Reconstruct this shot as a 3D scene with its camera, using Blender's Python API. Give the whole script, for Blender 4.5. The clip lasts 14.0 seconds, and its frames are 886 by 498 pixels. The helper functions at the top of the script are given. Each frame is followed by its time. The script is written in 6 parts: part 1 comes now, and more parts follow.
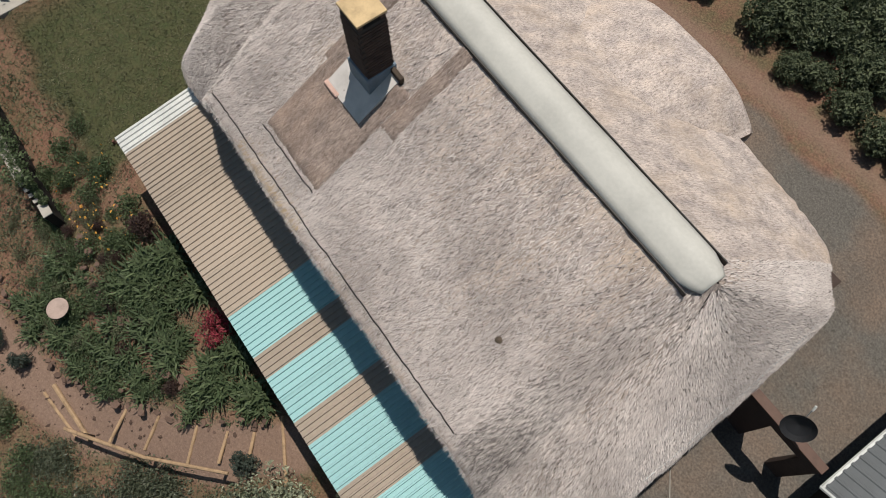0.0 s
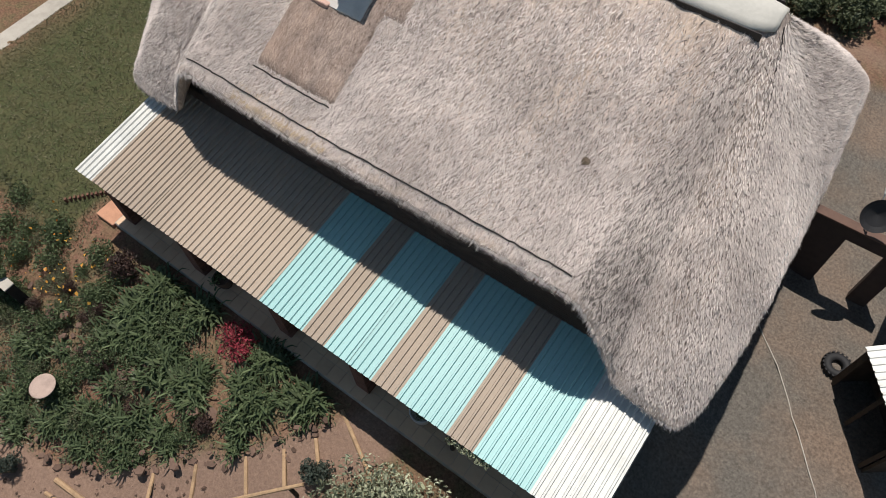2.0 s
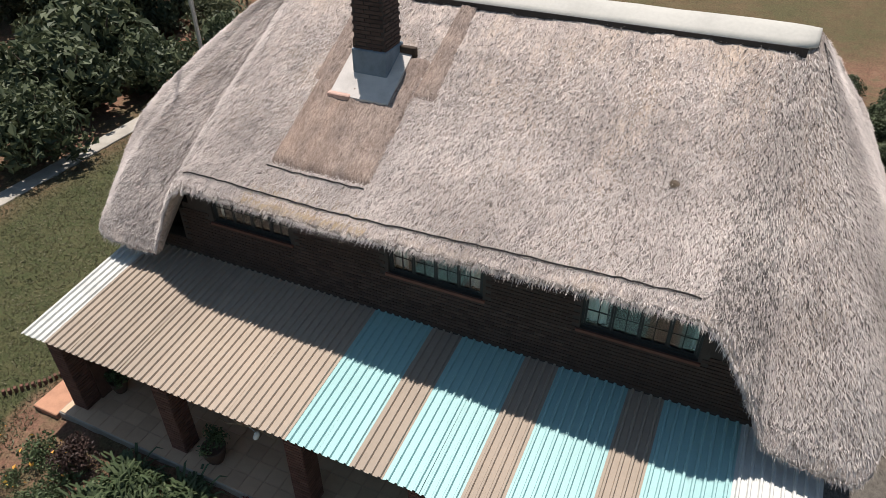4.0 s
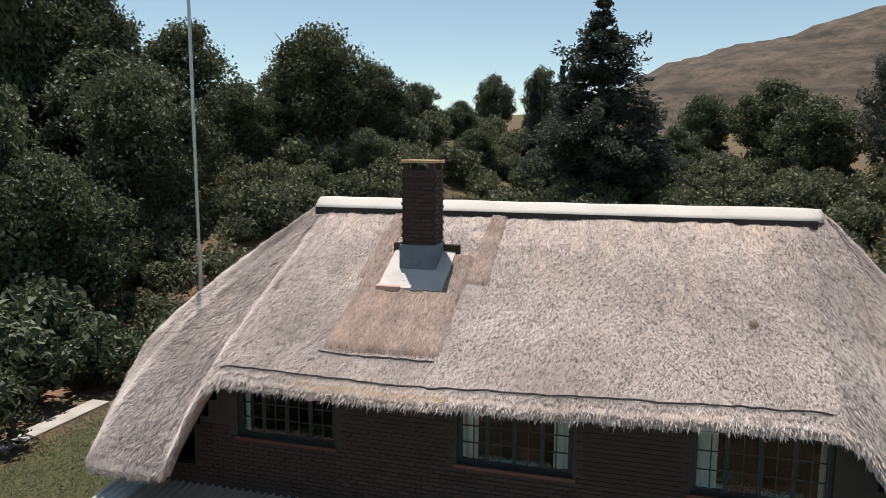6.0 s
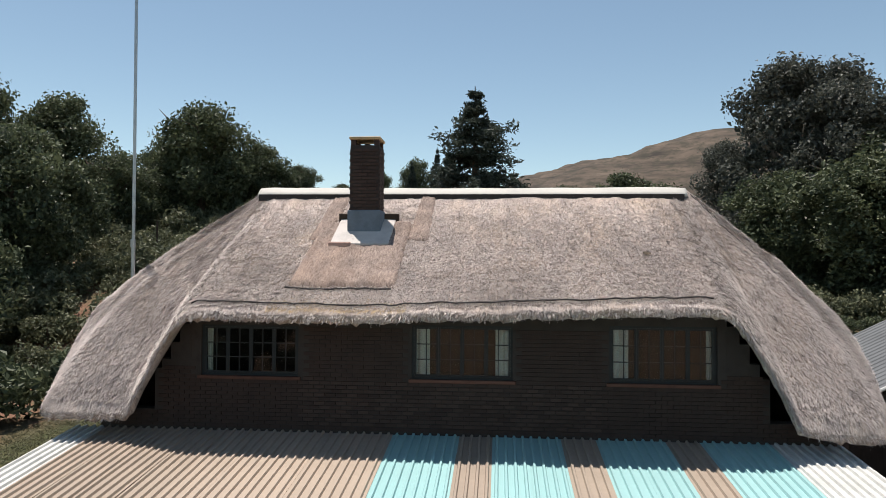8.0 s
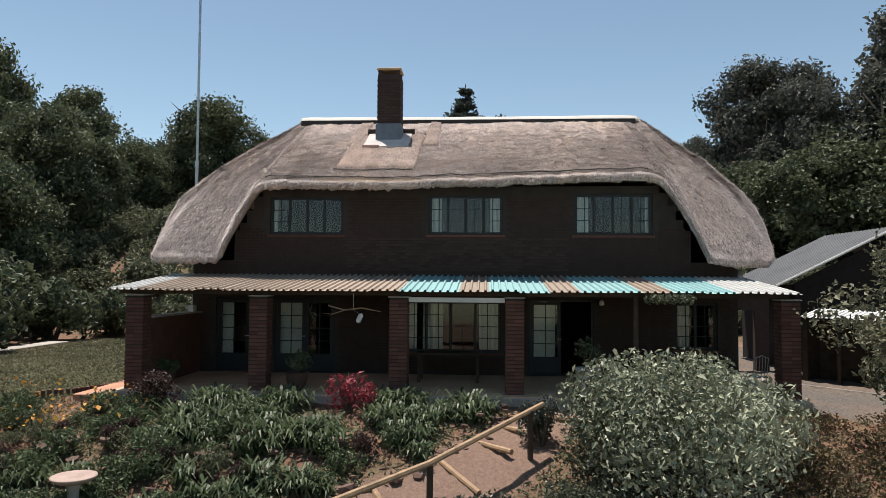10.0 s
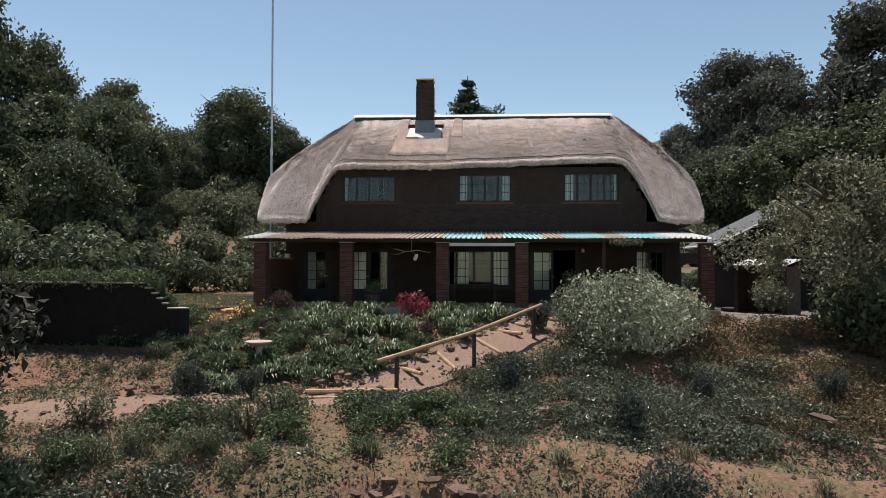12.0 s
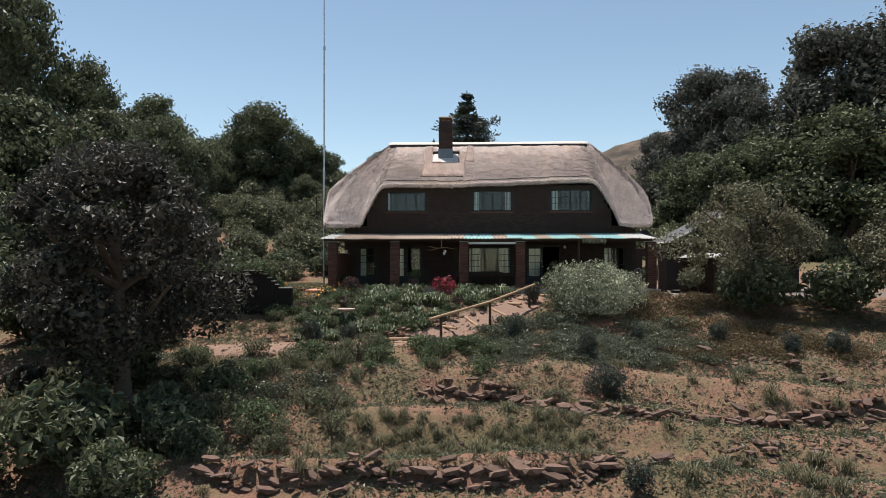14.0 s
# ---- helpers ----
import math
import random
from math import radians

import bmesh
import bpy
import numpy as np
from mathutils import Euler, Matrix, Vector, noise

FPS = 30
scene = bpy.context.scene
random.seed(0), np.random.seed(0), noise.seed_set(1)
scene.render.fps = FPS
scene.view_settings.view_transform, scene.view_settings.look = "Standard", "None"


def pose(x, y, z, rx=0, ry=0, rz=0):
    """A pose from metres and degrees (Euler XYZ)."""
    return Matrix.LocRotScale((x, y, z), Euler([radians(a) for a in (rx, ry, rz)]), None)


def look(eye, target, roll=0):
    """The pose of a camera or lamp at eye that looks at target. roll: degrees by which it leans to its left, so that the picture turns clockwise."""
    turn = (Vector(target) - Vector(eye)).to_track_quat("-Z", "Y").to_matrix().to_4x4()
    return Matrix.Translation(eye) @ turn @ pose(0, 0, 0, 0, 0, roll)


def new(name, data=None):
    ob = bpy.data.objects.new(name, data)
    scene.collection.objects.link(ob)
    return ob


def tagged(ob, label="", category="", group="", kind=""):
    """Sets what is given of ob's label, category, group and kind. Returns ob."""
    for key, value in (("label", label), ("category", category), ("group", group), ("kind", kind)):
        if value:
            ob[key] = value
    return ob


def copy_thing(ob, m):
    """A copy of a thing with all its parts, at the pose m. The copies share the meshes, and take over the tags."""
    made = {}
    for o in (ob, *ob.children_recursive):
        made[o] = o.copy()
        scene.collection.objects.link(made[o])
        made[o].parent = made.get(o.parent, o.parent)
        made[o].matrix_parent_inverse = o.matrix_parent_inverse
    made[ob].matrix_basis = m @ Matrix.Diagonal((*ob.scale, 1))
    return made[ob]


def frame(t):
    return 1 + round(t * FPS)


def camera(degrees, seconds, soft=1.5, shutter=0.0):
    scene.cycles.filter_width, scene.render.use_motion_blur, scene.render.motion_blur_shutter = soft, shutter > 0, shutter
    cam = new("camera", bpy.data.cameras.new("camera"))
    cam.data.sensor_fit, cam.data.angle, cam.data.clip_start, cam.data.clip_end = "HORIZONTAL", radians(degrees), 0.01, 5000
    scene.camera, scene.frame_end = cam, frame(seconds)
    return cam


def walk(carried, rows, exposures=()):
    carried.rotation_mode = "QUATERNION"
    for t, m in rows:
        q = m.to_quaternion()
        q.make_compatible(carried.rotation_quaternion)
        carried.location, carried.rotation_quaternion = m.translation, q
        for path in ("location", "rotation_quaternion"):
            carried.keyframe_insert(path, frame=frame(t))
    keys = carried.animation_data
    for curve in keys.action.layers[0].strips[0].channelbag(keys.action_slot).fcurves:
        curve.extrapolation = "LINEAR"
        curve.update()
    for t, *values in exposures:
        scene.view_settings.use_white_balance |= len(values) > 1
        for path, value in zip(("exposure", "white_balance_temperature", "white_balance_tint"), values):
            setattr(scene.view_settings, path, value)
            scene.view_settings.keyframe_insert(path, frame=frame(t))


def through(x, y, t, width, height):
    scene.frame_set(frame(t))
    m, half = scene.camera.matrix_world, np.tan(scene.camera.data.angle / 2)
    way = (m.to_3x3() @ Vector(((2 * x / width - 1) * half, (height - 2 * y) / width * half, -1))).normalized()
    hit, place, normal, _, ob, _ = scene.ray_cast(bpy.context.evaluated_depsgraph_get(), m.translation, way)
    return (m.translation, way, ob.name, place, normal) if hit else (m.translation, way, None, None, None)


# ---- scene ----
cam = camera(65.0, 14.0, 0.75)
PATH = [
    (0, (0.297, 0.805, 20.94), (-0.288, 1.176, 19.063), -3.6),
    (0.5, (0.688, -0.77, 20.096), (0.095, -0.28, 18.25), -4.3),
    (1, (1.045, -2.278, 19.194), (0.436, -1.675, 17.387), -4.3),
    (1.5, (1.186, -3.553, 18.262), (0.555, -2.853, 16.497), -4.2),
    (2, (1.127, -4.665, 17.34), (0.475, -3.871, 15.624), -3.9),
    (2.2, (0.952, -4.975, 17.061), (0.304, -4.153, 15.357), -3.8),
    (4.3, (-1.598, -8.159, 12.663), (-2.255, -6.616, 11.574), -0.5),
    (4.5, (-1.951, -8.372, 12.467), (-2.598, -6.783, 11.439), -0.8),
    (5, (-2.846, -8.935, 11.548), (-3.479, -7.22, 10.736), -0.4),
    (5.5, (-3.501, -9.337, 10.599), (-4.097, -7.509, 10.047), -0.1),
    (6, (-3.928, -9.779, 9.719), (-4.457, -7.87, 9.448), 0.4),
    (6.5, (-4.326, -10.291, 8.871), (-4.764, -8.34, 8.836), 0.4),
    (7, (-4.594, -10.882, 8.028), (-4.941, -8.913, 8.07), 0.3),
    (7.5, (-4.841, -11.625, 7.213), (-5.099, -9.642, 7.261), 0.3),
    (8, (-5.112, -12.483, 6.503), (-5.272, -10.489, 6.541), 0.4),
    (8.2, (-5.224, -12.939, 6.361), (-5.343, -10.942, 6.375), 0.4),
    (10.3, (-5.335, -18.426, 2.361), (-5.458, -16.432, 2.459), 0.4),
    (10.5, (-5.396, -19.092, 2.226), (-5.519, -17.098, 2.31), 0.4),
    (11, (-5.628, -20.944, 1.836), (-5.74, -18.949, 1.907), 0.4),
    (11.5, (-5.829, -22.914, 1.656), (-5.94, -20.918, 1.717), 0.1),
    (12, (-6.038, -25.053, 1.537), (-6.145, -23.057, 1.588), 0.2),
    (12.5, (-6.249, -27.4, 1.446), (-6.351, -25.403, 1.491), 0.0),
    (13, (-6.444, -29.804, 1.401), (-6.542, -27.807, 1.442), 0.1),
    (13.5, (-6.674, -32.206, 1.382), (-6.766, -30.209, 1.419), 0.1),
    (14, (-6.942, -34.609, 1.369), (-7.025, -32.611, 1.408), -0.0),
]
walk(cam, [(t, look(eye, target, roll)) for t, eye, target, roll in PATH], [(0.0, -0.36, 6500, 8), (2.0, -0.1, 6500, 10), (5.0, 0.14, 6500, 12), (7.5, 0.22, 6500, 12), (10.5, 0.32, 6500, 13), (14.0, 0.4, 6500, 14)])

# world, sun, exposure
SUN_WAY = Vector((-0.16, 0.23, 1.0)).normalized()
world = bpy.data.worlds.new("sky")
scene.world = world
world.use_nodes = True
wn = world.node_tree
sky = wn.nodes.new("ShaderNodeTexSky")
sky.sky_type, sky.sun_disc = "NISHITA", False
sky.sun_elevation = math.asin(SUN_WAY.z)
sky.sun_rotation = math.atan2(SUN_WAY.x, SUN_WAY.y)
sky.altitude, sky.air_density, sky.dust_density, sky.ozone_density = 1500, 1.0, 0.9, 0.3
tint = wn.nodes.new("ShaderNodeMix")
tint.data_type, tint.blend_type = "RGBA", "MULTIPLY"
tint.inputs[0].default_value = 1.0
tint.inputs[7].default_value = (1.09, 1.09, 0.93, 1)
wn.links.new(sky.outputs[0], tint.inputs[6])
wn.links.new(tint.outputs[2], wn.nodes["Background"].inputs[0])
wn.nodes["Background"].inputs[1].default_value = 0.115
sun = new("sun", bpy.data.lights.new("sun", "SUN"))
sun.data.energy, sun.data.angle, sun.data.color = 5.8, radians(0.55), (1.0, 0.94, 0.86)
sun.matrix_world = look(SUN_WAY * 60, (0, 0, 0))


# ---- materials ----
def material(name, rough=0.8, metal=0.0, spec=0.3):
    m = bpy.data.materials.new(name)
    m.use_nodes = True
    b = m.node_tree.nodes["Principled BSDF"]
    b.inputs["Roughness"].default_value = rough
    b.inputs["Metallic"].default_value = metal
    b.inputs["Specular IOR Level"].default_value = spec
    return m, m.node_tree.nodes, m.node_tree.links, b


def noise_node(nodes, links, vec, scale, detail=4.0, rough=0.6, stretch=None):
    if stretch:
        mp = nodes.new("ShaderNodeMapping")
        mp.inputs["Scale"].default_value = stretch
        links.new(vec, mp.inputs["Vector"])
        vec = mp.outputs["Vector"]
    n = nodes.new("ShaderNodeTexNoise")
    n.inputs["Scale"].default_value, n.inputs["Detail"].default_value, n.inputs["Roughness"].default_value = scale, detail, rough
    links.new(vec, n.inputs["Vector"])
    return n.outputs["Fac"]


def ramp(nodes, links, fac, stops):
    r = nodes.new("ShaderNodeValToRGB")
    e = r.color_ramp.elements
    while len(e) < len(stops):
        e.new(0.5)
    for k, (p, c) in zip(e, stops):
        k.position, k.color = p, (*c, 1)
    links.new(fac, r.inputs["Fac"])
    return r.outputs["Color"]


def mix(nodes, links, fac, a, b, how="MIX"):
    m = nodes.new("ShaderNodeMix")
    m.data_type, m.blend_type = "RGBA", how
    for sock, v in ((m.inputs[0], fac), (m.inputs[6], a), (m.inputs[7], b)):
        if hasattr(v, "links"):
            links.new(v, sock)
        elif isinstance(v, tuple):
            sock.default_value = (*v, 1)
        else:
            sock.default_value = v
    return m.outputs[2]


def bump(nodes, links, b, height, strength, dist):
    n = nodes.new("ShaderNodeBump")
    n.inputs["Strength"].default_value, n.inputs["Distance"].default_value = strength, dist
    links.new(height, n.inputs["Height"])
    links.new(n.outputs["Normal"], b.inputs["Normal"])


def plain(name, col, rough=0.8, metal=0.0, vary=0.35, scale=3.0, fine=40.0, bumps=0.3, island=False, spec=0.3):
    """A worn surface: base colour with stains and grain at two scales."""
    m, nodes, links, b = material(name, rough, metal, spec)
    co = nodes.new("ShaderNodeTexCoord").outputs["Object"]
    a = noise_node(nodes, links, co, scale, 5)
    f = noise_node(nodes, links, co, fine, 3)
    dark = tuple(c * (1 - vary) for c in col)
    lite = tuple(min(1, c * (1 + vary * 0.7)) for c in col)
    c = ramp(nodes, links, a, [(0.3, dark), (0.5, col), (0.72, lite)])
    c = mix(nodes, links, 0.3, c, ramp(nodes, links, f, [(0.3, dark), (0.7, lite)]))
    if island:
        oi = nodes.new("ShaderNodeObjectInfo").outputs["Random"]
        c = mix(nodes, links, 0.55, c, ramp(nodes, links, oi, [(0.0, dark), (0.5, col), (1.0, lite)]))
    links.new(c, b.inputs["Base Color"])
    bump(nodes, links, b, f, bumps, 0.01)
    return m


def leafy(name, dark, mid, lite, rough=0.55, through=0.25, big=0.35):
    """Leaves: each a little different, with light and dark masses, and light shining through."""
    if dark[0] < dark[1] * 1.2:
        dark, mid, lite = (tuple(0.74 * k + 0.26 * w * (0.32 * c[0] + 0.58 * c[1] + 0.1 * c[2]) for k, w in zip(c, (1.04, 0.98, 1.0))) for c in (dark, mid, lite))
    m, nodes, links, b = material(name, rough, 0, 0.25)
    isl = nodes.new("ShaderNodeNewGeometry").outputs["Random Per Island"]
    co = nodes.new("ShaderNodeTexCoord").outputs["Object"]
    n = noise_node(nodes, links, co, big, 3)
    c = ramp(nodes, links, isl, [(0.0, dark), (0.55, mid), (1.0, lite)])
    c = mix(nodes, links, 0.45, c, ramp(nodes, links, n, [(0.35, dark), (0.65, lite)]))
    links.new(c, b.inputs["Base Color"])
    t = nodes.new("ShaderNodeBsdfTranslucent")
    links.new(c, t.inputs["Color"])
    s = nodes.new("ShaderNodeMixShader")
    s.inputs[0].default_value = through
    links.new(b.outputs[0], s.inputs[1])
    links.new(t.outputs[0], s.inputs[2])
    links.new(s.outputs[0], nodes["Material Output"].inputs["Surface"])
    return m


def thatch(name, dark, mid, lite, warm):
    """Reeds combed down the slope: long streaks, tufts and weathered patches."""
    m, nodes, links, b = material(name, 0.9, 0, 0.15)
    uv = nodes.new("ShaderNodeTexCoord").outputs["UV"]
    streak = noise_node(nodes, links, uv, 1.0, 4, 0.65, (26, 5.5, 1))
    fine = noise_node(nodes, links, uv, 1.0, 4, 0.75, (95, 20, 1))
    patch = noise_node(nodes, links, uv, 1.0, 4, 0.6, (0.55, 0.35, 1))
    tone = noise_node(nodes, links, uv, 1.0, 5, 0.6, (2.2, 1.1, 1))
    tuft = noise_node(nodes, links, uv, 1.0, 3, 0.7, (17, 8.5, 1))
    c = ramp(nodes, links, streak, [(0.33, dark), (0.5, mid), (0.68, lite)])
    c = mix(nodes, links, 0.5, c, ramp(nodes, links, fine, [(0.36, dark), (0.5, mid), (0.64, lite)]))
    # hollows between tufts are darkened, shade put into the colour
    gaps = ramp(nodes, links, tuft, [(0.33, (0.7, 0.7, 0.7)), (0.45, (0, 0, 0))])
    c = mix(nodes, links, gaps, c, dark)
    wf = ramp(nodes, links, patch, [(0.46, (0, 0, 0)), (0.68, (0.8, 0.8, 0.8))])
    c = mix(nodes, links, wf, c, mix(nodes, links, 0.65, c, warm))
    c = mix(nodes, links, 0.75, c, mix(nodes, links, 1.0, c, ramp(nodes, links, tone, [(0.3, (0.55, 0.55, 0.57)), (0.7, (1.28, 1.25, 1.2))]), "MULTIPLY"))
    links.new(c, b.inputs["Base Color"])
    h = mix(nodes, links, 0.5, mix(nodes, links, 0.4, streak, fine), tuft)
    bump(nodes, links, b, h, 1.0, 0.06)
    return m


M_THATCH = thatch("thatch", (0.14, 0.114, 0.104), (0.53, 0.445, 0.405), (0.78, 0.69, 0.635), (0.52, 0.4, 0.3))
M_THATCH_NEW = thatch("thatch_brown", (0.085, 0.062, 0.052), (0.3, 0.232, 0.2), (0.5, 0.41, 0.355), (0.28, 0.19, 0.145))
M_STRAW = leafy("straw", (0.32, 0.268, 0.238), (0.57, 0.483, 0.432), (0.79, 0.695, 0.63), 0.9, 0.1, 0.5)
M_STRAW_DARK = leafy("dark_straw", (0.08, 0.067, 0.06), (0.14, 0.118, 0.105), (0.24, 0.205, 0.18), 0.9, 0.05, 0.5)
M_STRAW_GOLD = leafy("golden_straw", (0.26, 0.18, 0.10), (0.45, 0.33, 0.2), (0.62, 0.48, 0.32), 0.9, 0.1, 0.5)
M_CAP = plain("ridge_cement", (0.46, 0.44, 0.4), 0.75, vary=0.16, scale=0.9, fine=12)
M_WIRE = plain("wire_dark", (0.035, 0.03, 0.028), 0.6)
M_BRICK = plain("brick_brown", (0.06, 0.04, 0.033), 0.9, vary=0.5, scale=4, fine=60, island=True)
M_BRICK_RED = plain("brick_red", (0.13, 0.062, 0.045), 0.9, vary=0.5, scale=4, fine=60, island=True)
# near-black brick: the shade on the front faces is put into the colour
M_SHADE_WALL = plain("old_dark_brick", (0.02, 0.016, 0.014), 0.95, vary=0.45, scale=5, fine=40)
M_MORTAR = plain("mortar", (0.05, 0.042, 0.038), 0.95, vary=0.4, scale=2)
M_FRAME = plain("steel_frame_dark", (0.02, 0.025, 0.028), 0.45, vary=0.3)
M_CURTAIN = plain("curtain_white", (0.72, 0.72, 0.68), 0.9, vary=0.12, scale=2, fine=8)
M_TAN = plain("sheet_weathered", (0.46, 0.375, 0.3), 0.6, 0.0, vary=0.28, scale=0.9, fine=9, bumps=0.1, island=True)
M_TEAL = plain("sheet_turquoise", (0.33, 0.545, 0.545), 0.45, 0.0, vary=0.12, scale=0.8, fine=9, bumps=0.1, island=True)
def lets_light(m, amount):
    """Old fibreglass sheeting lets a little daylight through."""
    nodes, links = m.node_tree.nodes, m.node_tree.links
    b = nodes["Principled BSDF"]
    t = nodes.new("ShaderNodeBsdfTranslucent")
    links.new(b.inputs["Base Color"].links[0].from_socket, t.inputs["Color"])
    s = nodes.new("ShaderNodeMixShader")
    s.inputs[0].default_value = amount
    links.new(b.outputs[0], s.inputs[1])
    links.new(t.outputs[0], s.inputs[2])
    links.new(s.outputs[0], nodes["Material Output"].inputs["Surface"])


lets_light(M_TAN, 0.26)
lets_light(M_TEAL, 0.18)
M_WHITE = plain("sheet_white", (0.53, 0.53, 0.505), 0.45, 0.0, vary=0.25, scale=0.8, fine=9, bumps=0.1)
M_TIMBER = plain("timber_dark", (0.06, 0.042, 0.03), 0.8, vary=0.5, scale=4)
M_POLE = plain("timber_pole", (0.33, 0.22, 0.13), 0.8, vary=0.5, scale=4)
M_TILE = plain("floor_tile", (0.52, 0.36, 0.24), 0.55, vary=0.2, scale=3, island=True)
M_CONCRETE = plain("concrete", (0.36, 0.33, 0.29), 0.9, vary=0.3, scale=1.5)
# render tinted dark blue-grey to paint in the shade at the stack's foot
M_SHADED_RENDER = plain("blue_grey_render", (0.15, 0.19, 0.23), 0.8, vary=0.35, scale=3)
M_PLASTER = plain("plaster_flashing", (0.5, 0.46, 0.43), 0.85, vary=0.25, scale=2.2)
M_PINK = plain("flashing_pink", (0.55, 0.36, 0.30), 0.85, vary=0.35, scale=3)
M_ROCK = plain("garden_rock", (0.125, 0.08, 0.061), 0.95, vary=0.55, scale=3, fine=25, bumps=0.7, island=True)
M_STEEL = plain("galvanised", (0.45, 0.47, 0.48), 0.4, 0.8, vary=0.2)
M_TYRE = plain("rubber", (0.018, 0.018, 0.02), 0.7, vary=0.3)
M_BARK = plain("bark", (0.10, 0.075, 0.055), 0.95, vary=0.5, scale=3, fine=18, bumps=0.8)
M_BARK_PALE = plain("bark_pale", (0.32, 0.27, 0.22), 0.9, vary=0.4, scale=2, fine=14, bumps=0.5)
# near-black, painting the gloom of the unlit rooms onto their walls
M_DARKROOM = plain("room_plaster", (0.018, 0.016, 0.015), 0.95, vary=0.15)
M_WOODFLOOR = plain("room_floor", (0.12, 0.085, 0.06), 0.6, vary=0.3)
M_GREYROOF = plain("garage_sheet", (0.11, 0.115, 0.12), 0.8, vary=0.2, scale=1.0)
M_BROWNROOF = plain("brown_sheet", (0.10, 0.055, 0.04), 0.6, vary=0.3)
M_TERRACOTTA = plain("terracotta", (0.42, 0.22, 0.14), 0.85, vary=0.25)
M_POT = plain("pot_dark", (0.09, 0.055, 0.04), 0.7, vary=0.3)

L_GARDEN = leafy("leaf_garden", (0.022, 0.040, 0.013), (0.073, 0.125, 0.039), (0.183, 0.250, 0.084))
L_STRAP = leafy("leaf_strap", (0.022, 0.040, 0.012), (0.073, 0.128, 0.040), (0.195, 0.256, 0.099), 0.45)
L_PALE = leafy("leaf_variegated", (0.035, 0.05, 0.024), (0.16, 0.2, 0.09), (0.56, 0.59, 0.36), through=0.12)
L_IVY = leafy("leaf_ivy", (0.020, 0.031, 0.015), (0.063, 0.091, 0.044), (0.206, 0.221, 0.124), 0.35)
L_RUST = leafy("leaf_rusty", (0.035, 0.025, 0.014), (0.11, 0.08, 0.04), (0.22, 0.17, 0.085))
L_RED = leafy("leaf_red", (0.06, 0.008, 0.012), (0.28, 0.03, 0.05), (0.5, 0.09, 0.12))
L_PLUM = leafy("leaf_plum", (0.02, 0.012, 0.012), (0.06, 0.035, 0.03), (0.12, 0.075, 0.06))
L_TREE = leafy("leaf_tree", (0.021, 0.034, 0.016), (0.073, 0.105, 0.041), (0.177, 0.212, 0.085), big=0.25)
L_SHRUB = leafy("leaf_hillside", (0.037, 0.048, 0.020), (0.110, 0.135, 0.057), (0.238, 0.247, 0.110), big=0.25)
L_GUM = leafy("leaf_gum", (0.026, 0.035, 0.028), (0.08, 0.094, 0.07), (0.185, 0.196, 0.15), big=0.25)
L_CONIFER = leafy("leaf_conifer", (0.015, 0.029, 0.021), (0.048, 0.072, 0.053), (0.110, 0.136, 0.097), big=0.4)
L_ACACIA = leafy("leaf_acacia", (0.032, 0.038, 0.017), (0.13, 0.135, 0.062), (0.29, 0.28, 0.14), big=0.5)
L_DUSK = leafy("leaf_dark_thorn", (0.014, 0.016, 0.011), (0.042, 0.045, 0.03), (0.105, 0.1, 0.07), big=0.5)
L_GRASS = leafy("leaf_grass", (0.045, 0.05, 0.018), (0.115, 0.12, 0.046), (0.25, 0.22, 0.105))
L_FLOWER = leafy("petal_orange", (0.5, 0.16, 0.03), (0.65, 0.25, 0.05), (0.75, 0.5, 0.1))


def glass_material():
    m, nodes, links, b = material("window_glass", 0.03, 0, 0.5)
    b.inputs["Transmission Weight"].default_value = 1.0
    b.inputs["Base Color"].default_value = (0.72, 0.8, 0.8, 1)
    b.inputs["IOR"].default_value = 1.45
    return m


M_GLASS = glass_material()


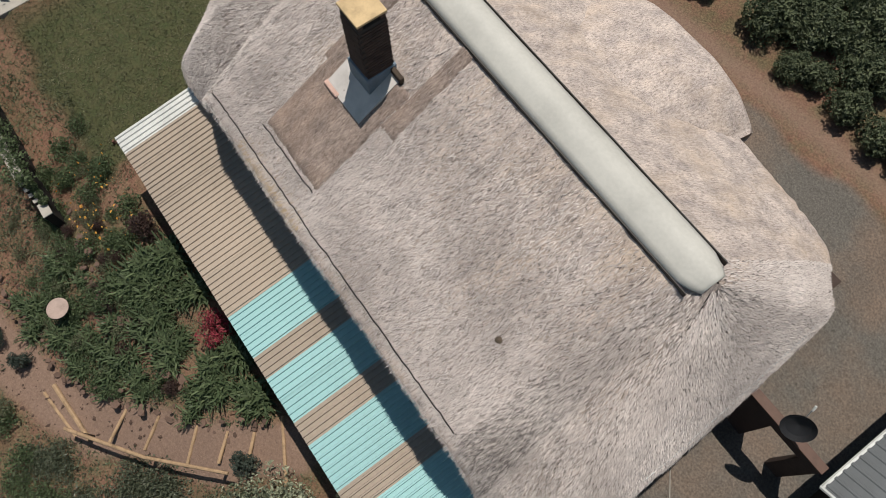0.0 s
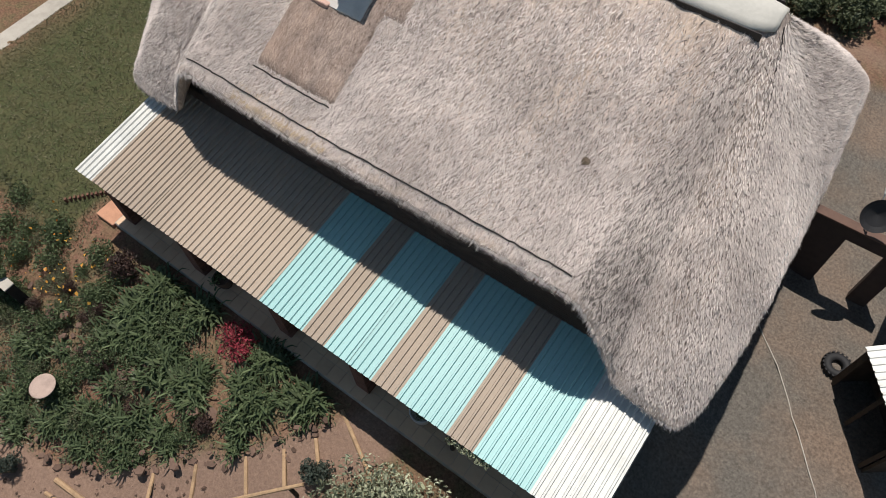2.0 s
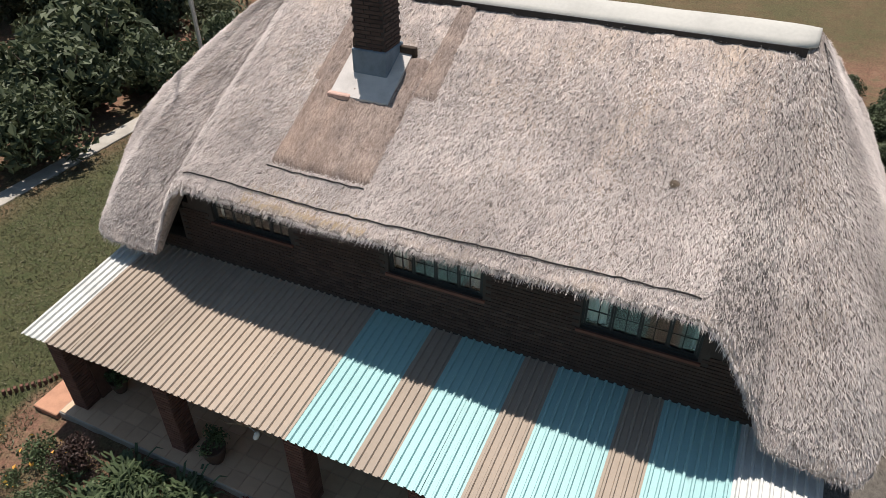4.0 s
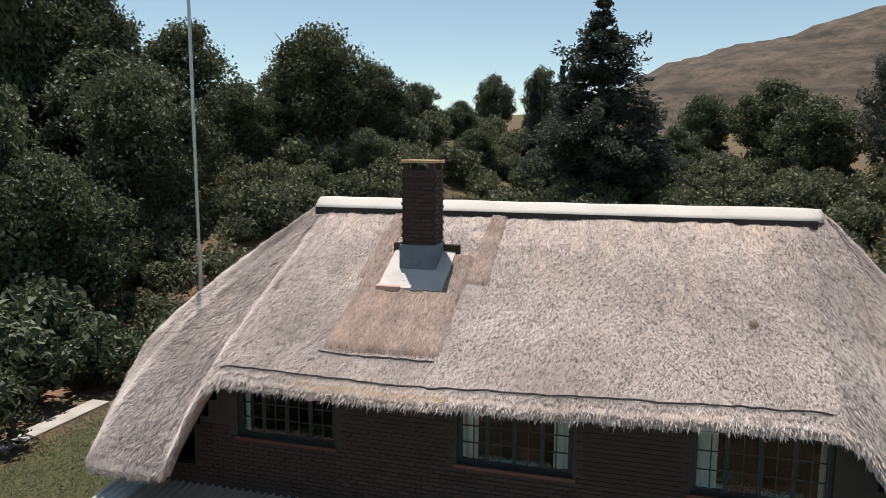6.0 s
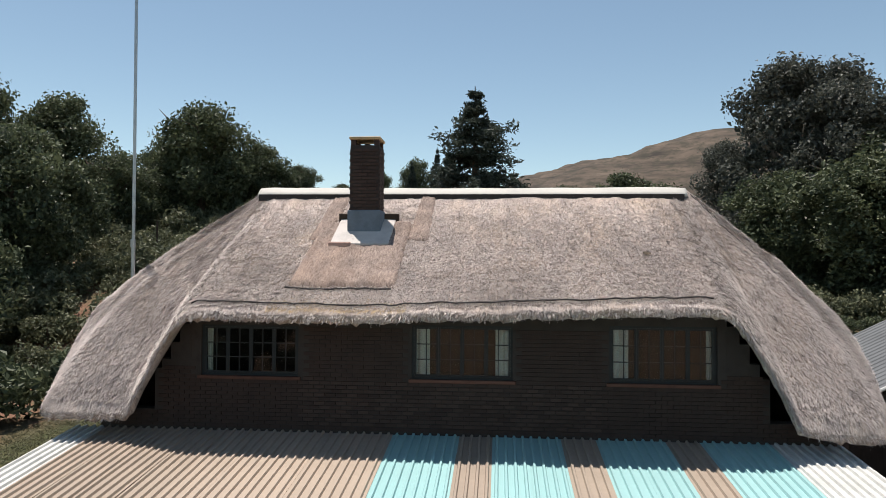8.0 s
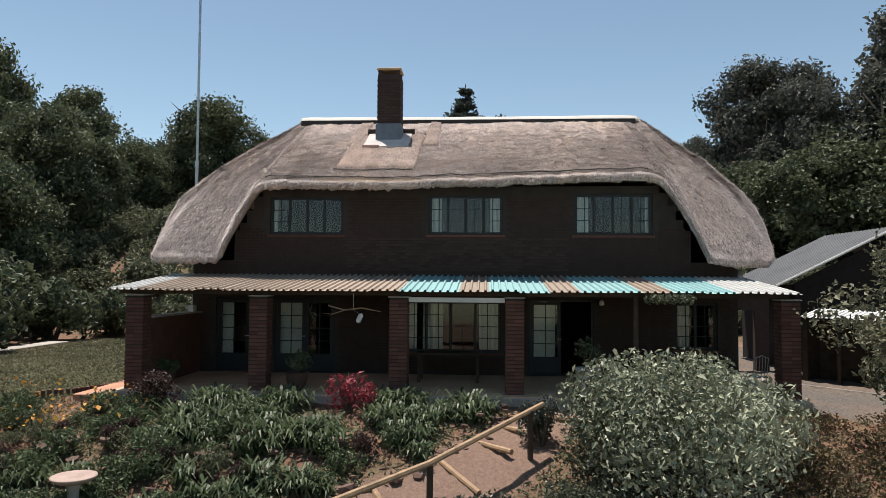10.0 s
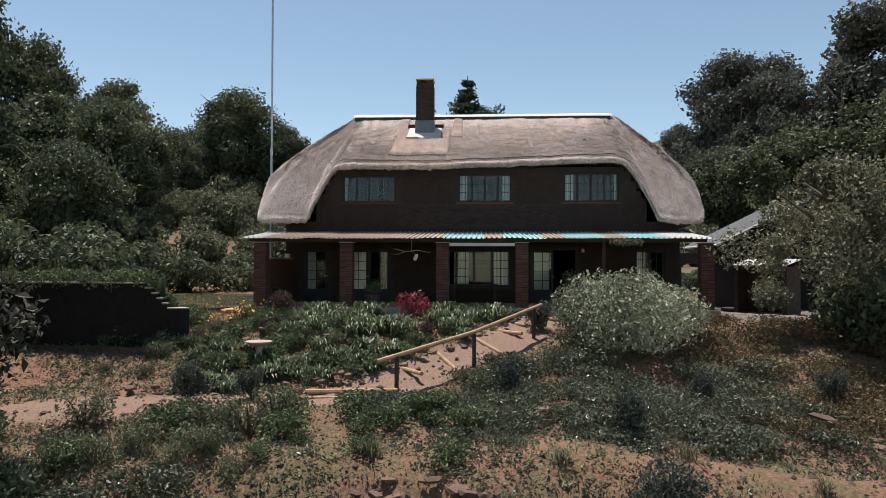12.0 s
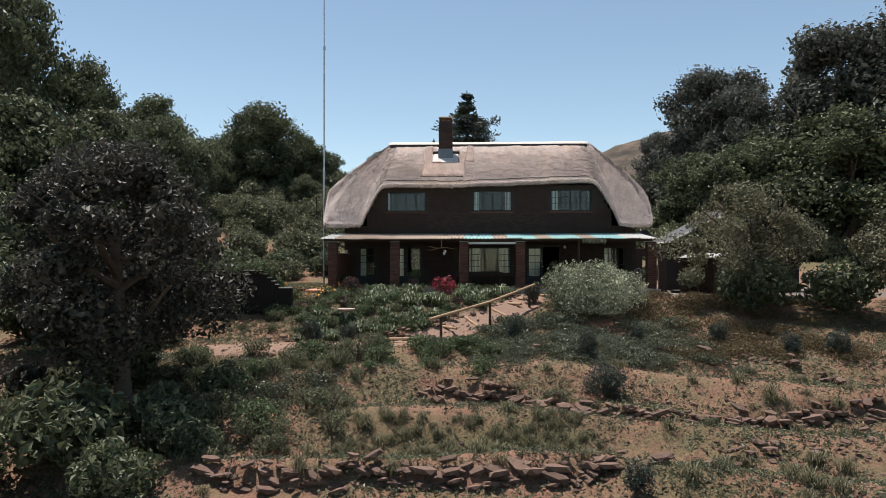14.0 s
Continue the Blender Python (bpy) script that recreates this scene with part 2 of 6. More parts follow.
def ground_material():
    """Soil, lawn, gravel and trodden path, by the masks that the ground's plan gives."""
    m, nodes, links, b = material("ground_soil", 0.95, 0, 0.15)
    co = nodes.new("ShaderNodeTexCoord").outputs["Object"]
    at = nodes.new("ShaderNodeAttribute")
    at.attribute_name = "zone"
    sep = nodes.new("ShaderNodeSeparateColor")
    links.new(at.outputs["Color"], sep.inputs[0])
    big = noise_node(nodes, links, co, 0.35, 5)
    mid = noise_node(nodes, links, co, 2.2, 6, 0.7)
    fine = noise_node(nodes, links, co, 14, 5, 0.75)
    grit = noise_node(nodes, links, co, 60, 3, 0.8)
    soil = ramp(nodes, links, mid, [(0.25, (0.05, 0.026, 0.018)), (0.5, (0.2, 0.105, 0.07)), (0.75, (0.37, 0.22, 0.15))])
    soil = mix(nodes, links, 0.5, soil, ramp(nodes, links, fine, [(0.34, (0.045, 0.027, 0.02)), (0.66, (0.34, 0.195, 0.135))]))
    weeds = ramp(nodes, links, fine, [(0.34, (0.03, 0.031, 0.016)), (0.66, (0.16, 0.14, 0.075))])
    wm = mix(nodes, links, 0.5, big, mid)
    veg = mix(nodes, links, ramp(nodes, links, wm, [(0.44, (0, 0, 0)), (0.57, (0.8, 0.8, 0.8))]), soil, weeds)
    lawn = ramp(nodes, links, fine, [(0.28, (0.024, 0.03, 0.013)), (0.5, (0.056, 0.066, 0.029)), (0.75, (0.115, 0.117, 0.054))])
    lawn = mix(nodes, links, ramp(nodes, links, mid, [(0.4, (0, 0, 0)), (0.75, (0.6, 0.6, 0.6))]), lawn, (0.12, 0.1, 0.052))
    gravel = ramp(nodes, links, grit, [(0.25, (0.045, 0.041, 0.037)), (0.5, (0.12, 0.109, 0.097)), (0.75, (0.235, 0.213, 0.188))])
    gravel = mix(nodes, links, ramp(nodes, links, big, [(0.42, (0, 0, 0)), (0.66, (0.5, 0.5, 0.5))]), gravel, (0.21, 0.14, 0.1))
    gravel = mix(nodes, links, 0.8, gravel, mix(nodes, links, 1.0, gravel, ramp(nodes, links, fine, [(0.32, (0.45, 0.45, 0.45)), (0.68, (1.5, 1.48, 1.45))]), "MULTIPLY"))
    path = ramp(nodes, links, fine, [(0.25, (0.08, 0.045, 0.032)), (0.5, (0.19, 0.108, 0.075)), (0.75, (0.31, 0.2, 0.145))])
    path = mix(nodes, links, 0.35, path, ramp(nodes, links, grit, [(0.3, (0.14, 0.1, 0.075)), (0.7, (0.37, 0.3, 0.25))]))
    c = mix(nodes, links, sep.outputs["Red"], veg, lawn)
    c = mix(nodes, links, sep.outputs["Green"], c, gravel)
    c = mix(nodes, links, sep.outputs["Blue"], c, path)
    links.new(c, b.inputs["Base Color"])
    bump(nodes, links, b, mix(nodes, links, 0.5, fine, grit), 0.8, 0.05)
    return m


M_GROUND = ground_material()


# ---- mesh helpers ----
def empty(name, label="", category="", group="", kind=""):
    return tagged(new(name), label, category, group, kind)


def part(name, bm, mat, parent=None, label="", smooth=False):
    me = bpy.data.meshes.new(name)
    bm.to_mesh(me)
    bm.free()
    me.materials.append(mat)
    if smooth:
        me.shade_smooth()
    ob = new(name, me)
    ob.parent = parent
    if label:
        ob["label"] = label
    return ob


def mesh_from(name, verts, faces, mat, parent=None, label="", smooth=False):
    me = bpy.data.meshes.new(name)
    me.from_pydata([tuple(map(float, v)) for v in verts] if not isinstance(verts, np.ndarray) else verts.tolist(), [], faces if isinstance(faces, list) else faces.tolist())
    me.materials.append(mat)
    if smooth:
        me.shade_smooth()
    ob = new(name, me)
    ob.parent = parent
    if label:
        ob["label"] = label
    return ob


def share(ob, m, parent=None):
    """Another piece on the same mesh."""
    o = new(ob.name.split(".")[0], ob.data)
    o.parent = parent or ob.parent
    o.matrix_basis = m
    for k in ("label", "category", "group", "kind"):
        if k in ob:
            o[k] = ob[k]
    return o


def box(bm, x0, x1, y0, y1, z0, z1, bevel=0.0):
    b2 = bmesh.new()
    bmesh.ops.create_cube(b2, size=1, matrix=Matrix.Translation(((x0 + x1) / 2, (y0 + y1) / 2, (z0 + z1) / 2)) @ Matrix.Diagonal((abs(x1 - x0), abs(y1 - y0), abs(z1 - z0), 1)))
    if bevel:
        bmesh.ops.bevel(b2, geom=b2.edges[:], offset=bevel, segments=1, affect="EDGES")
    me = bpy.data.meshes.new("tmp")
    b2.to_mesh(me)
    b2.free()
    bm.from_mesh(me)
    bpy.data.meshes.remove(me)
    return bm


def boxed(*args, bevel=0.0):
    return box(bmesh.new(), *args, bevel=bevel)


def tube(bm, pts, radii, sides=8, cap=True):
    """A round bar through points, tapering."""
    pts = [Vector(p) for p in pts]
    rings = []
    for i, p in enumerate(pts):
        d = (pts[min(i + 1, len(pts) - 1)] - pts[max(i - 1, 0)]).normalized()
        a = d.orthogonal().normalized()
        if abs(d.z) < 0.95:
            a = d.cross(Vector((0, 0, 1))).normalized()
        b = d.cross(a)
        r = radii[i] if isinstance(radii, (list, tuple)) else radii
        rings.append([bm.verts.new(p + r * (math.cos(2 * math.pi * k / sides) * a + math.sin(2 * math.pi * k / sides) * b)) for k in range(sides)])
    for u, v in zip(rings, rings[1:]):
        for k in range(sides):
            bm.faces.new((u[k], u[(k + 1) % sides], v[(k + 1) % sides], v[k]))
    if cap:
        bm.faces.new(rings[0][::-1])
        bm.faces.new(rings[-1])
    return bm


def tubed(pts, radii, sides=8):
    return tube(bmesh.new(), pts, radii, sides)


def lathe(profile, sides=20):
    bm = bmesh.new()
    rings = [[bm.verts.new((r * math.cos(2 * math.pi * k / sides), r * math.sin(2 * math.pi * k / sides), z)) for k in range(sides)] for r, z in profile]
    for u, v in zip(rings, rings[1:]):
        for k in range(sides):
            bm.faces.new((u[k], u[(k + 1) % sides], v[(k + 1) % sides], v[k]))
    bm.faces.new(rings[0][::-1])
    bm.faces.new(rings[-1])
    return bm


RNG = np.random.default_rng(7)


def leaves(points, size, normal=None, aspect=0.55, jitter=0.35, rng=RNG, droop=0.0):
    """Vertices and faces of one small folded leaf at each point."""
    n = len(points)
    d = rng.normal(size=(n, 3))
    if normal is not None:
        d = d * 0.8 + normal * 1.1
    d[:, 2] -= droop
    d /= np.linalg.norm(d, axis=1)[:, None] + 1e-9
    a = np.cross(d, rng.normal(size=(n, 3)))
    a /= np.linalg.norm(a, axis=1)[:, None] + 1e-9
    b = np.cross(d, a)
    s = (size * (1 + jitter * rng.normal(size=n))).clip(size * 0.35, size * 2)[:, None]
    v = np.stack([points - a * s * 0.5, points + b * s * aspect * 0.5 + d * s * 0.1, points + a * s * 0.5 - d * s * 0.12, points - b * s * aspect * 0.5 + d * s * 0.1], 1).reshape(-1, 3)
    f = np.arange(4 * n).reshape(n, 4)
    return v, f


def blob_points(n, centres, radii, rng=RNG, shell=0.45):
    """Points on and within the shells of clumps, and their outward ways."""
    k = rng.integers(0, len(centres), n)
    w = np.asarray(radii)[k].mean(axis=1) if np.ndim(radii) > 1 else np.asarray(radii)[k]
    d = rng.normal(size=(n, 3))
    d /= np.linalg.norm(d, axis=1)[:, None]
    r = (1 - shell * rng.random(n) ** 1.7)[:, None]
    rad = np.asarray(radii)[k]
    rad = rad if rad.ndim > 1 else rad[:, None]
    return np.asarray(centres)[k] + d * r * rad, d


# ---- the ground ----
GY = [-400, -120, -60, -35, -21, -16, -12.6, -9.6, -7.3, -5.6, -4.2, -2.4, -1.5, 16, 20, 30, 42, 50, 65, 90, 150, 300, 900, 4000]
GZ = [-60, -26, -13.5, -7.7, -5.0, -4.3, -3.3, -2.4, -2.1, -1.45, -0.85, -0.3, -0.12, -0.2, 0.2, 1.6, 3.2, 5.2, 9.2, 13.5, 19, 22, 30, 40]


LEAN_Y = [-120, -60, -35, -21, -12.6, -7.3, -4.2, -2.4, -1.6, 14, 60, 100, 300]
LEAN_Z = [5.0, 3.3, 1.95, 1.2, 0.76, 0.46, 0.3, 0.16, 0.05, 0.0, -2.2, -4.0, -6.0]


def crown_top(top, y):
    return top - 0.05 * (y - 2) + 0.8


def smooth01(a, lo, hi):
    t = np.clip((a - lo) / (hi - lo), 0, 1)
    return t * t * (3 - 2 * t)


def wave(x, y):
    return np.sin(x * 0.9 + 1.3 * np.sin(y * 0.7)) * np.cos(y * 1.1 + 0.8 * np.sin(x * 0.6))


PATH_LINE = [(-3.9, -2.3), (-4.7, -3.8), (-5.3, -4.5), (-6.1, -5.2), (-7.3, -6.1), (-8.2, -7.0), (-9.8, -8.0), (-12.5, -8.7), (-16.5, -9.4)]


def path_off(x, y):
    best = np.full(np.shape(x), 1e9)
    for (ax, ay), (bx, by) in zip(PATH_LINE, PATH_LINE[1:]):
        dx, dy = bx - ax, by - ay
        t = np.clip(((x - ax) * dx + (y - ay) * dy) / (dx * dx + dy * dy), 0, 1)
        best = np.minimum(best, np.hypot(x - ax - t * dx, y - ay - t * dy))
    return best


TERRACE_LOW = [(-13.25, -18.84), (-11.28, -18.88), (-8.86, -18.56), (-7.04, -18.48), (-5.33, -18.3), (-3.5, -18.13)]
TERRACE_MID = [(-8.5, -12.42), (-5.82, -12.72), (-4.35, -14.2), (-2.84, -14.5), (-0.96, -14.6), (0.94, -14.1), (2.55, -14.08), (5.02, -13.9), (8.0, -13.4)]
TERRACE_TOP = [(-7.67, -9.68), (-4.65, -9.63), (-1.64, -9.58), (2.98, -10.35), (4.43, -11.25), (5.58, -12.3), (8.5, -12.8)]


def ground_z(x, y):
    x, y = np.asarray(x, float), np.asarray(y, float)
    z = np.interp(y, GY, GZ) + np.interp(y, LEAN_Y, LEAN_Z)
    front = smooth01(-y, 2.5, 6) * smooth01(45 + y, 0, 20)
    terrace = 0.22 * np.sin((y + 0.6 * np.sin(x * 0.35) + 0.08 * x) * 2 * math.pi / 3.3)
    z = z + front * smooth01(-y, 9.5, 12) * terrace
    z = z + 0.07 * wave(x, y) * front * smooth01(path_off(x, y), 0.8, 1.6)
    z = z + bank(x, y, TERRACE_LOW, 0.17, -13.2, -3.6) + bank(x, y, TERRACE_MID, 0.15, -8.4, 7.5) + bank(x, y, TERRACE_TOP, 0.07, 2.5, 8)
    z = z + 0.10 * smooth01(-14.8 - x, 0, 3) * smooth01(y, -6, -2) * smooth01(20 - y, 0, 6)
    z = z - 0.28 * smooth01(x, 1.8, 3.2) * smooth01(y, -3, -1) * smooth01(24 - y, 0, 8)
    far = smooth01(np.hypot(x, y), 25, 70)
    z = z + far * 1.2 * np.sin(x * 0.06) * np.cos(y * 0.05)
    z = z + smooth01(-x, 12, 32) * smooth01(y, 17, 36) * 4.5
    return z


def bank(x, y, line, height, x0, x1):
    """A short steep bank along a terrace line."""
    d = y - np.interp(x, [p[0] for p in line], [p[1] for p in line])
    return height * np.clip(d / 0.16, -1, 1) * np.exp(-((d / 0.8) ** 2)) * smooth01(x, x0 - 0.6, x0 + 0.6) * smooth01(x1 - x, -0.6, 0.6)


def spaced(lo, hi, step, grow, far_lo, far_hi):
    mid = np.arange(lo, hi + step / 2, step)
    out, s, v = [], step, hi
    while v < far_hi:
        s *= grow
        v += s
        out.append(v)
    pre, s, v = [], step, lo
    while v > far_lo:
        s *= grow
        v -= s
        pre.append(v)
    return np.array(pre[::-1] + list(mid) + out)


gx = spaced(-24, 12, 0.22, 1.16, -3500, 3500)
gy = spaced(-30, 20, 0.22, 1.16, -900, 4200)
GXX, GYY = np.meshgrid(gx, gy)
GZZ = ground_z(GXX, GYY)
near = (np.abs(GXX + 6) < 22) & (np.abs(GYY + 4) < 28)
GZZ = GZZ + near * RNG.normal(size=GZZ.shape) * 0.018
nx, ny = len(gx), len(gy)
idx = np.arange(nx * ny).reshape(ny, nx)
gf = np.stack([idx[:-1, :-1], idx[:-1, 1:], idx[1:, 1:], idx[1:, :-1]], -1).reshape(-1, 4)
ground = mesh_from("ground", np.stack([GXX, GYY, GZZ], -1).reshape(-1, 3), gf, M_GROUND, smooth=True)
tagged(ground, "sloping red-brown soil with weeds, lawn and gravel yard", "ground", kind="structure")
wob = 0.35 * wave(GXX * 1.7, GYY * 1.7)
lawn = smooth01(-14.9 - GXX + wob, 0, 0.4) * smooth01(GYY + 3.3 + wob, 0, 0.8) * smooth01(GXX + 24, 0, 2) * smooth01(17 - GYY, 0, 2)
lawn = np.maximum(lawn, 0.55 * smooth01(GYY, 27, 31) * smooth01(GXX + 34, 0, 6))
lawn = np.maximum(lawn, 0.8 * np.exp(-(((GXX + 7.0) / 3.6) ** 2 + ((GYY + 15.9) / 0.9) ** 2)))
gravel = smooth01(GXX - 1.2 + wob * 0.5, 0, 0.5) * smooth01(GYY + 1.6 + wob, 0, 0.6) * smooth01(17.2 + 0.09 * GXX - GYY + wob, 0, 0.5) * smooth01(20 - GXX, 0, 3)
gravel = np.maximum(gravel, smooth01(GYY - 12.5, 0, 0.5) * smooth01(17.2 + 0.09 * GXX - GYY + wob, 0, 0.5) * smooth01(GXX + 16, 0, 3))
trod = 1 - smooth01(path_off(GXX, GYY) + wob * 0.4, 0.65, 1.05)
trod = np.maximum(trod, 0.8 * np.exp(-((GYY - 17.9 - 0.09 * GXX) / 0.5) ** 2) * smooth01(GXX + 16, 0, 3) * smooth01(16 - GXX, 0, 3))
trod = np.maximum(trod, smooth01(GXX + 4.5 - (GYY + 21) * 2.5, 0, 2) * smooth01(GYY + 23.5 - 0.12 * GXX, 0, 0.6) * smooth01(-20.6 + 0.12 * GXX - GYY, 0, 0.6))
trod = np.maximum(trod, 0.35 * np.exp(-((GYY + 10.2 + 0.25 * np.sin(GXX)) / 0.5) ** 2) * smooth01(GXX + 8, 0, 3))
zone = ground.data.color_attributes.new("zone", "FLOAT_COLOR", "POINT")
zone.data.foreach_set("color", np.stack([lawn, gravel, trod, np.ones_like(lawn)], -1).reshape(-1).astype(np.float32))


def gz(x, y):
    return float(ground_z(x, y))


# ---- the house ----
house = empty("house", "two-storey brown brick house under a grey thatched roof", "house")
WALL_Y, WALL_T = 2.05, 0.3


def wall_pieces(bm, a0, a1, z0, z1, holes, put):
    """A wall in pieces round its openings. put(bm, a0, a1, z0, z1) adds a block."""
    edges = sorted({a0, a1, *[h[0] for h in holes], *[h[1] for h in holes]})
    for l, r in zip(edges, edges[1:]):
        col = sorted([h for h in holes if h[0] < r - 1e-6 and h[1] > l + 1e-6], key=lambda h: h[2])
        z = z0
        for h in col:
            if h[2] > z:
                put(bm, l, r, z, h[2])
            z = h[3]
        if z < z1:
            put(bm, l, r, z, z1)
    bmesh.ops.remove_doubles(bm, verts=bm.verts, dist=1e-4)
    return bm


UP = [(-11.48, -9.35, 4.05, 5.13), (-6.92, -4.81, 4.05, 5.18), (-2.84, -0.68, 4.05, 5.22)]
LOW = [(-13.0, -12.0, 0.16, 2.25), (-11.3, -9.55, 0.16, 2.25), (-7.7, -4.85, 0.75, 2.2), (-4.1, -2.3, 0.16, 2.25), (-0.1, 1.05, 0.9, 2.2)]
HOUSE_X0, HOUSE_X1, BACK_Y = -13.7, 1.6, 11.2
BACK_HOLES = [(-4.1, -2.7, 1.0, 2.1), (-8.4, -6.6, 1.0, 2.1)]
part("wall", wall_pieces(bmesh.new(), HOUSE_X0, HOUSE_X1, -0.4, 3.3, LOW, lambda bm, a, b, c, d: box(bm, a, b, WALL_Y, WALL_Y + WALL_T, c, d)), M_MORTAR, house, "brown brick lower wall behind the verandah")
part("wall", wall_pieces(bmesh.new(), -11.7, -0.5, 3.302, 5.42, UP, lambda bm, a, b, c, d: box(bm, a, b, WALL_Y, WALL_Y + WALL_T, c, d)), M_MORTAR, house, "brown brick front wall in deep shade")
part("wall", wall_pieces(bmesh.new(), HOUSE_X0, HOUSE_X1, -0.4, 4.85, BACK_HOLES, lambda bm, a, b, c, d: box(bm, a, b, BACK_Y - WALL_T, BACK_Y, c, d)), M_BRICK, house)
for xx in (HOUSE_X0, HOUSE_X1 - WALL_T):
    part("wall", boxed(xx, xx + WALL_T, WALL_Y + WALL_T + 0.002, BACK_Y - WALL_T - 0.002, -0.4, 3.9), M_BRICK, house)
for xs, tops in (((-12.5, -12.35, -12.15, -11.95, -11.702), (4.1, 4.3, 4.66, 5.05)), ((-0.498, -0.25, -0.05, 0.15, 0.35), (5.15, 4.8, 4.4, 4.1))):
    for a, b, top in zip(xs, xs[1:], tops):
        part("wall", boxed(a, b, WALL_Y, WALL_Y + WALL_T, 3.302, top + 0.08), M_MORTAR, house)
for xx in (HOUSE_X0, HOUSE_X1 - WALL_T):
    part("wall", boxed(xx, xx + WALL_T, 3.6, 10.6, 3.902, 5.2), M_BRICK, house)
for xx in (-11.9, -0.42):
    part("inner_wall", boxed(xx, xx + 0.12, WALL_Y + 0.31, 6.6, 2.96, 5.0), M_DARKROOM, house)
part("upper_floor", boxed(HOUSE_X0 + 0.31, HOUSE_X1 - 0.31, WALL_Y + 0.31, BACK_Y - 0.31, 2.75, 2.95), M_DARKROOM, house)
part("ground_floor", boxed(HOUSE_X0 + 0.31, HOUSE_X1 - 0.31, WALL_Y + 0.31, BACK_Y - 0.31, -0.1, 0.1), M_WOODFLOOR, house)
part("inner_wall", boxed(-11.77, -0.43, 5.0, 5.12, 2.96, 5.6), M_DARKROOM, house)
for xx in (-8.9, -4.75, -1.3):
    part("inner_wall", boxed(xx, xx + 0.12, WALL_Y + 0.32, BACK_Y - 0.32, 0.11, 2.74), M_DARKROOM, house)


def window(holes, cols, rows, sashes, curtain=(), deep=0.10, y=WALL_Y):
    x0, x1, z0, z1 = holes
    w = empty("window", "dark steel casement window with small panes", "window", "house windows", "structure")
    w.location = (x0, y + deep, z0)
    W, H = x1 - x0, z1 - z0
    bm = bmesh.new()
    for a, b, c, d in ((0, W, 0, 0.05), (0, W, H - 0.05, H), (0, 0.05, 0.05, H - 0.05), (W - 0.05, W, 0.05, H - 0.05)):
        box(bm, a, b, -0.03, 0.05, c, d)
    part("window_frame", bm, M_FRAME, w)
    part("window_sill", boxed(-0.06, W + 0.06, -deep - 0.05, -0.032, -0.07, -0.002, bevel=0.006), M_BRICK_RED, w)
    sw = (W - 0.1) / sashes
    for s in range(sashes):
        a = 0.05 + s * sw
        bm = bmesh.new()
        for p, q, c, d in ((a + 0.002, a + 0.04, 0.052, H - 0.052), (a + sw - 0.04, a + sw - 0.002, 0.052, H - 0.052), (a + 0.04, a + sw - 0.04, 0.052, 0.085), (a + 0.04, a + sw - 0.04, H - 0.085, H - 0.052)):
            box(bm, p, q, -0.02, 0.02, c, d)
        for k in range(1, cols):
            m = a + 0.04 + (sw - 0.08) * k / cols
            box(bm, m - 0.01, m + 0.01, -0.015, 0.015, 0.085, H - 0.085)
        for k in range(1, rows):
            m = 0.085 + (H - 0.17) * k / rows
            box(bm, a + 0.04, a + sw - 0.04, -0.013, 0.013, m - 0.01, m + 0.01)
        part("sash", bm, M_FRAME, w)
        pane = part("pane", boxed(a + 0.041, a + sw - 0.041, -0.003, 0.003, 0.086, H - 0.086), M_GLASS, w)
        pane.visible_shadow = False
    for a, b in curtain:
        n = max(6, int((b - a) * W * 22))
        bm = bmesh.new()
        top = []
        for i in range(n + 1):
            u = (a + (b - a) * i / n) * W
            yy = 0.16 + 0.03 * math.sin(i * 1.9) + 0.012 * math.sin(i * 0.7)
            top.append((bm.verts.new((u, yy, 0.03)), bm.verts.new((u, yy, H - 0.02))))
        for p, q in zip(top, top[1:]):
            bm.faces.new((p[0], q[0], q[1], p[1]))
        c = part("curtain", bm, M_CURTAIN, w, "white curtain")
        c.modifiers.new("thick", "SOLIDIFY").thickness = 0.006
    return w


window(UP[0], 2, 3, 4, [(0.02, 0.08)])
window(UP[1], 2, 3, 4, [(0.02, 0.17), (0.83, 0.98)])
window(UP[2], 2, 3, 4, [(0.02, 0.2), (0.93, 0.99)])
window(LOW[2], 2, 4, 4, [(0.02, 0.16), (0.22, 0.42), (0.78, 0.98)])
window(LOW[4], 2, 4, 2, [(0.05, 0.4)])
for hb in BACK_HOLES:
    window(hb, 2, 3, 3, y=BACK_Y - 0.2)


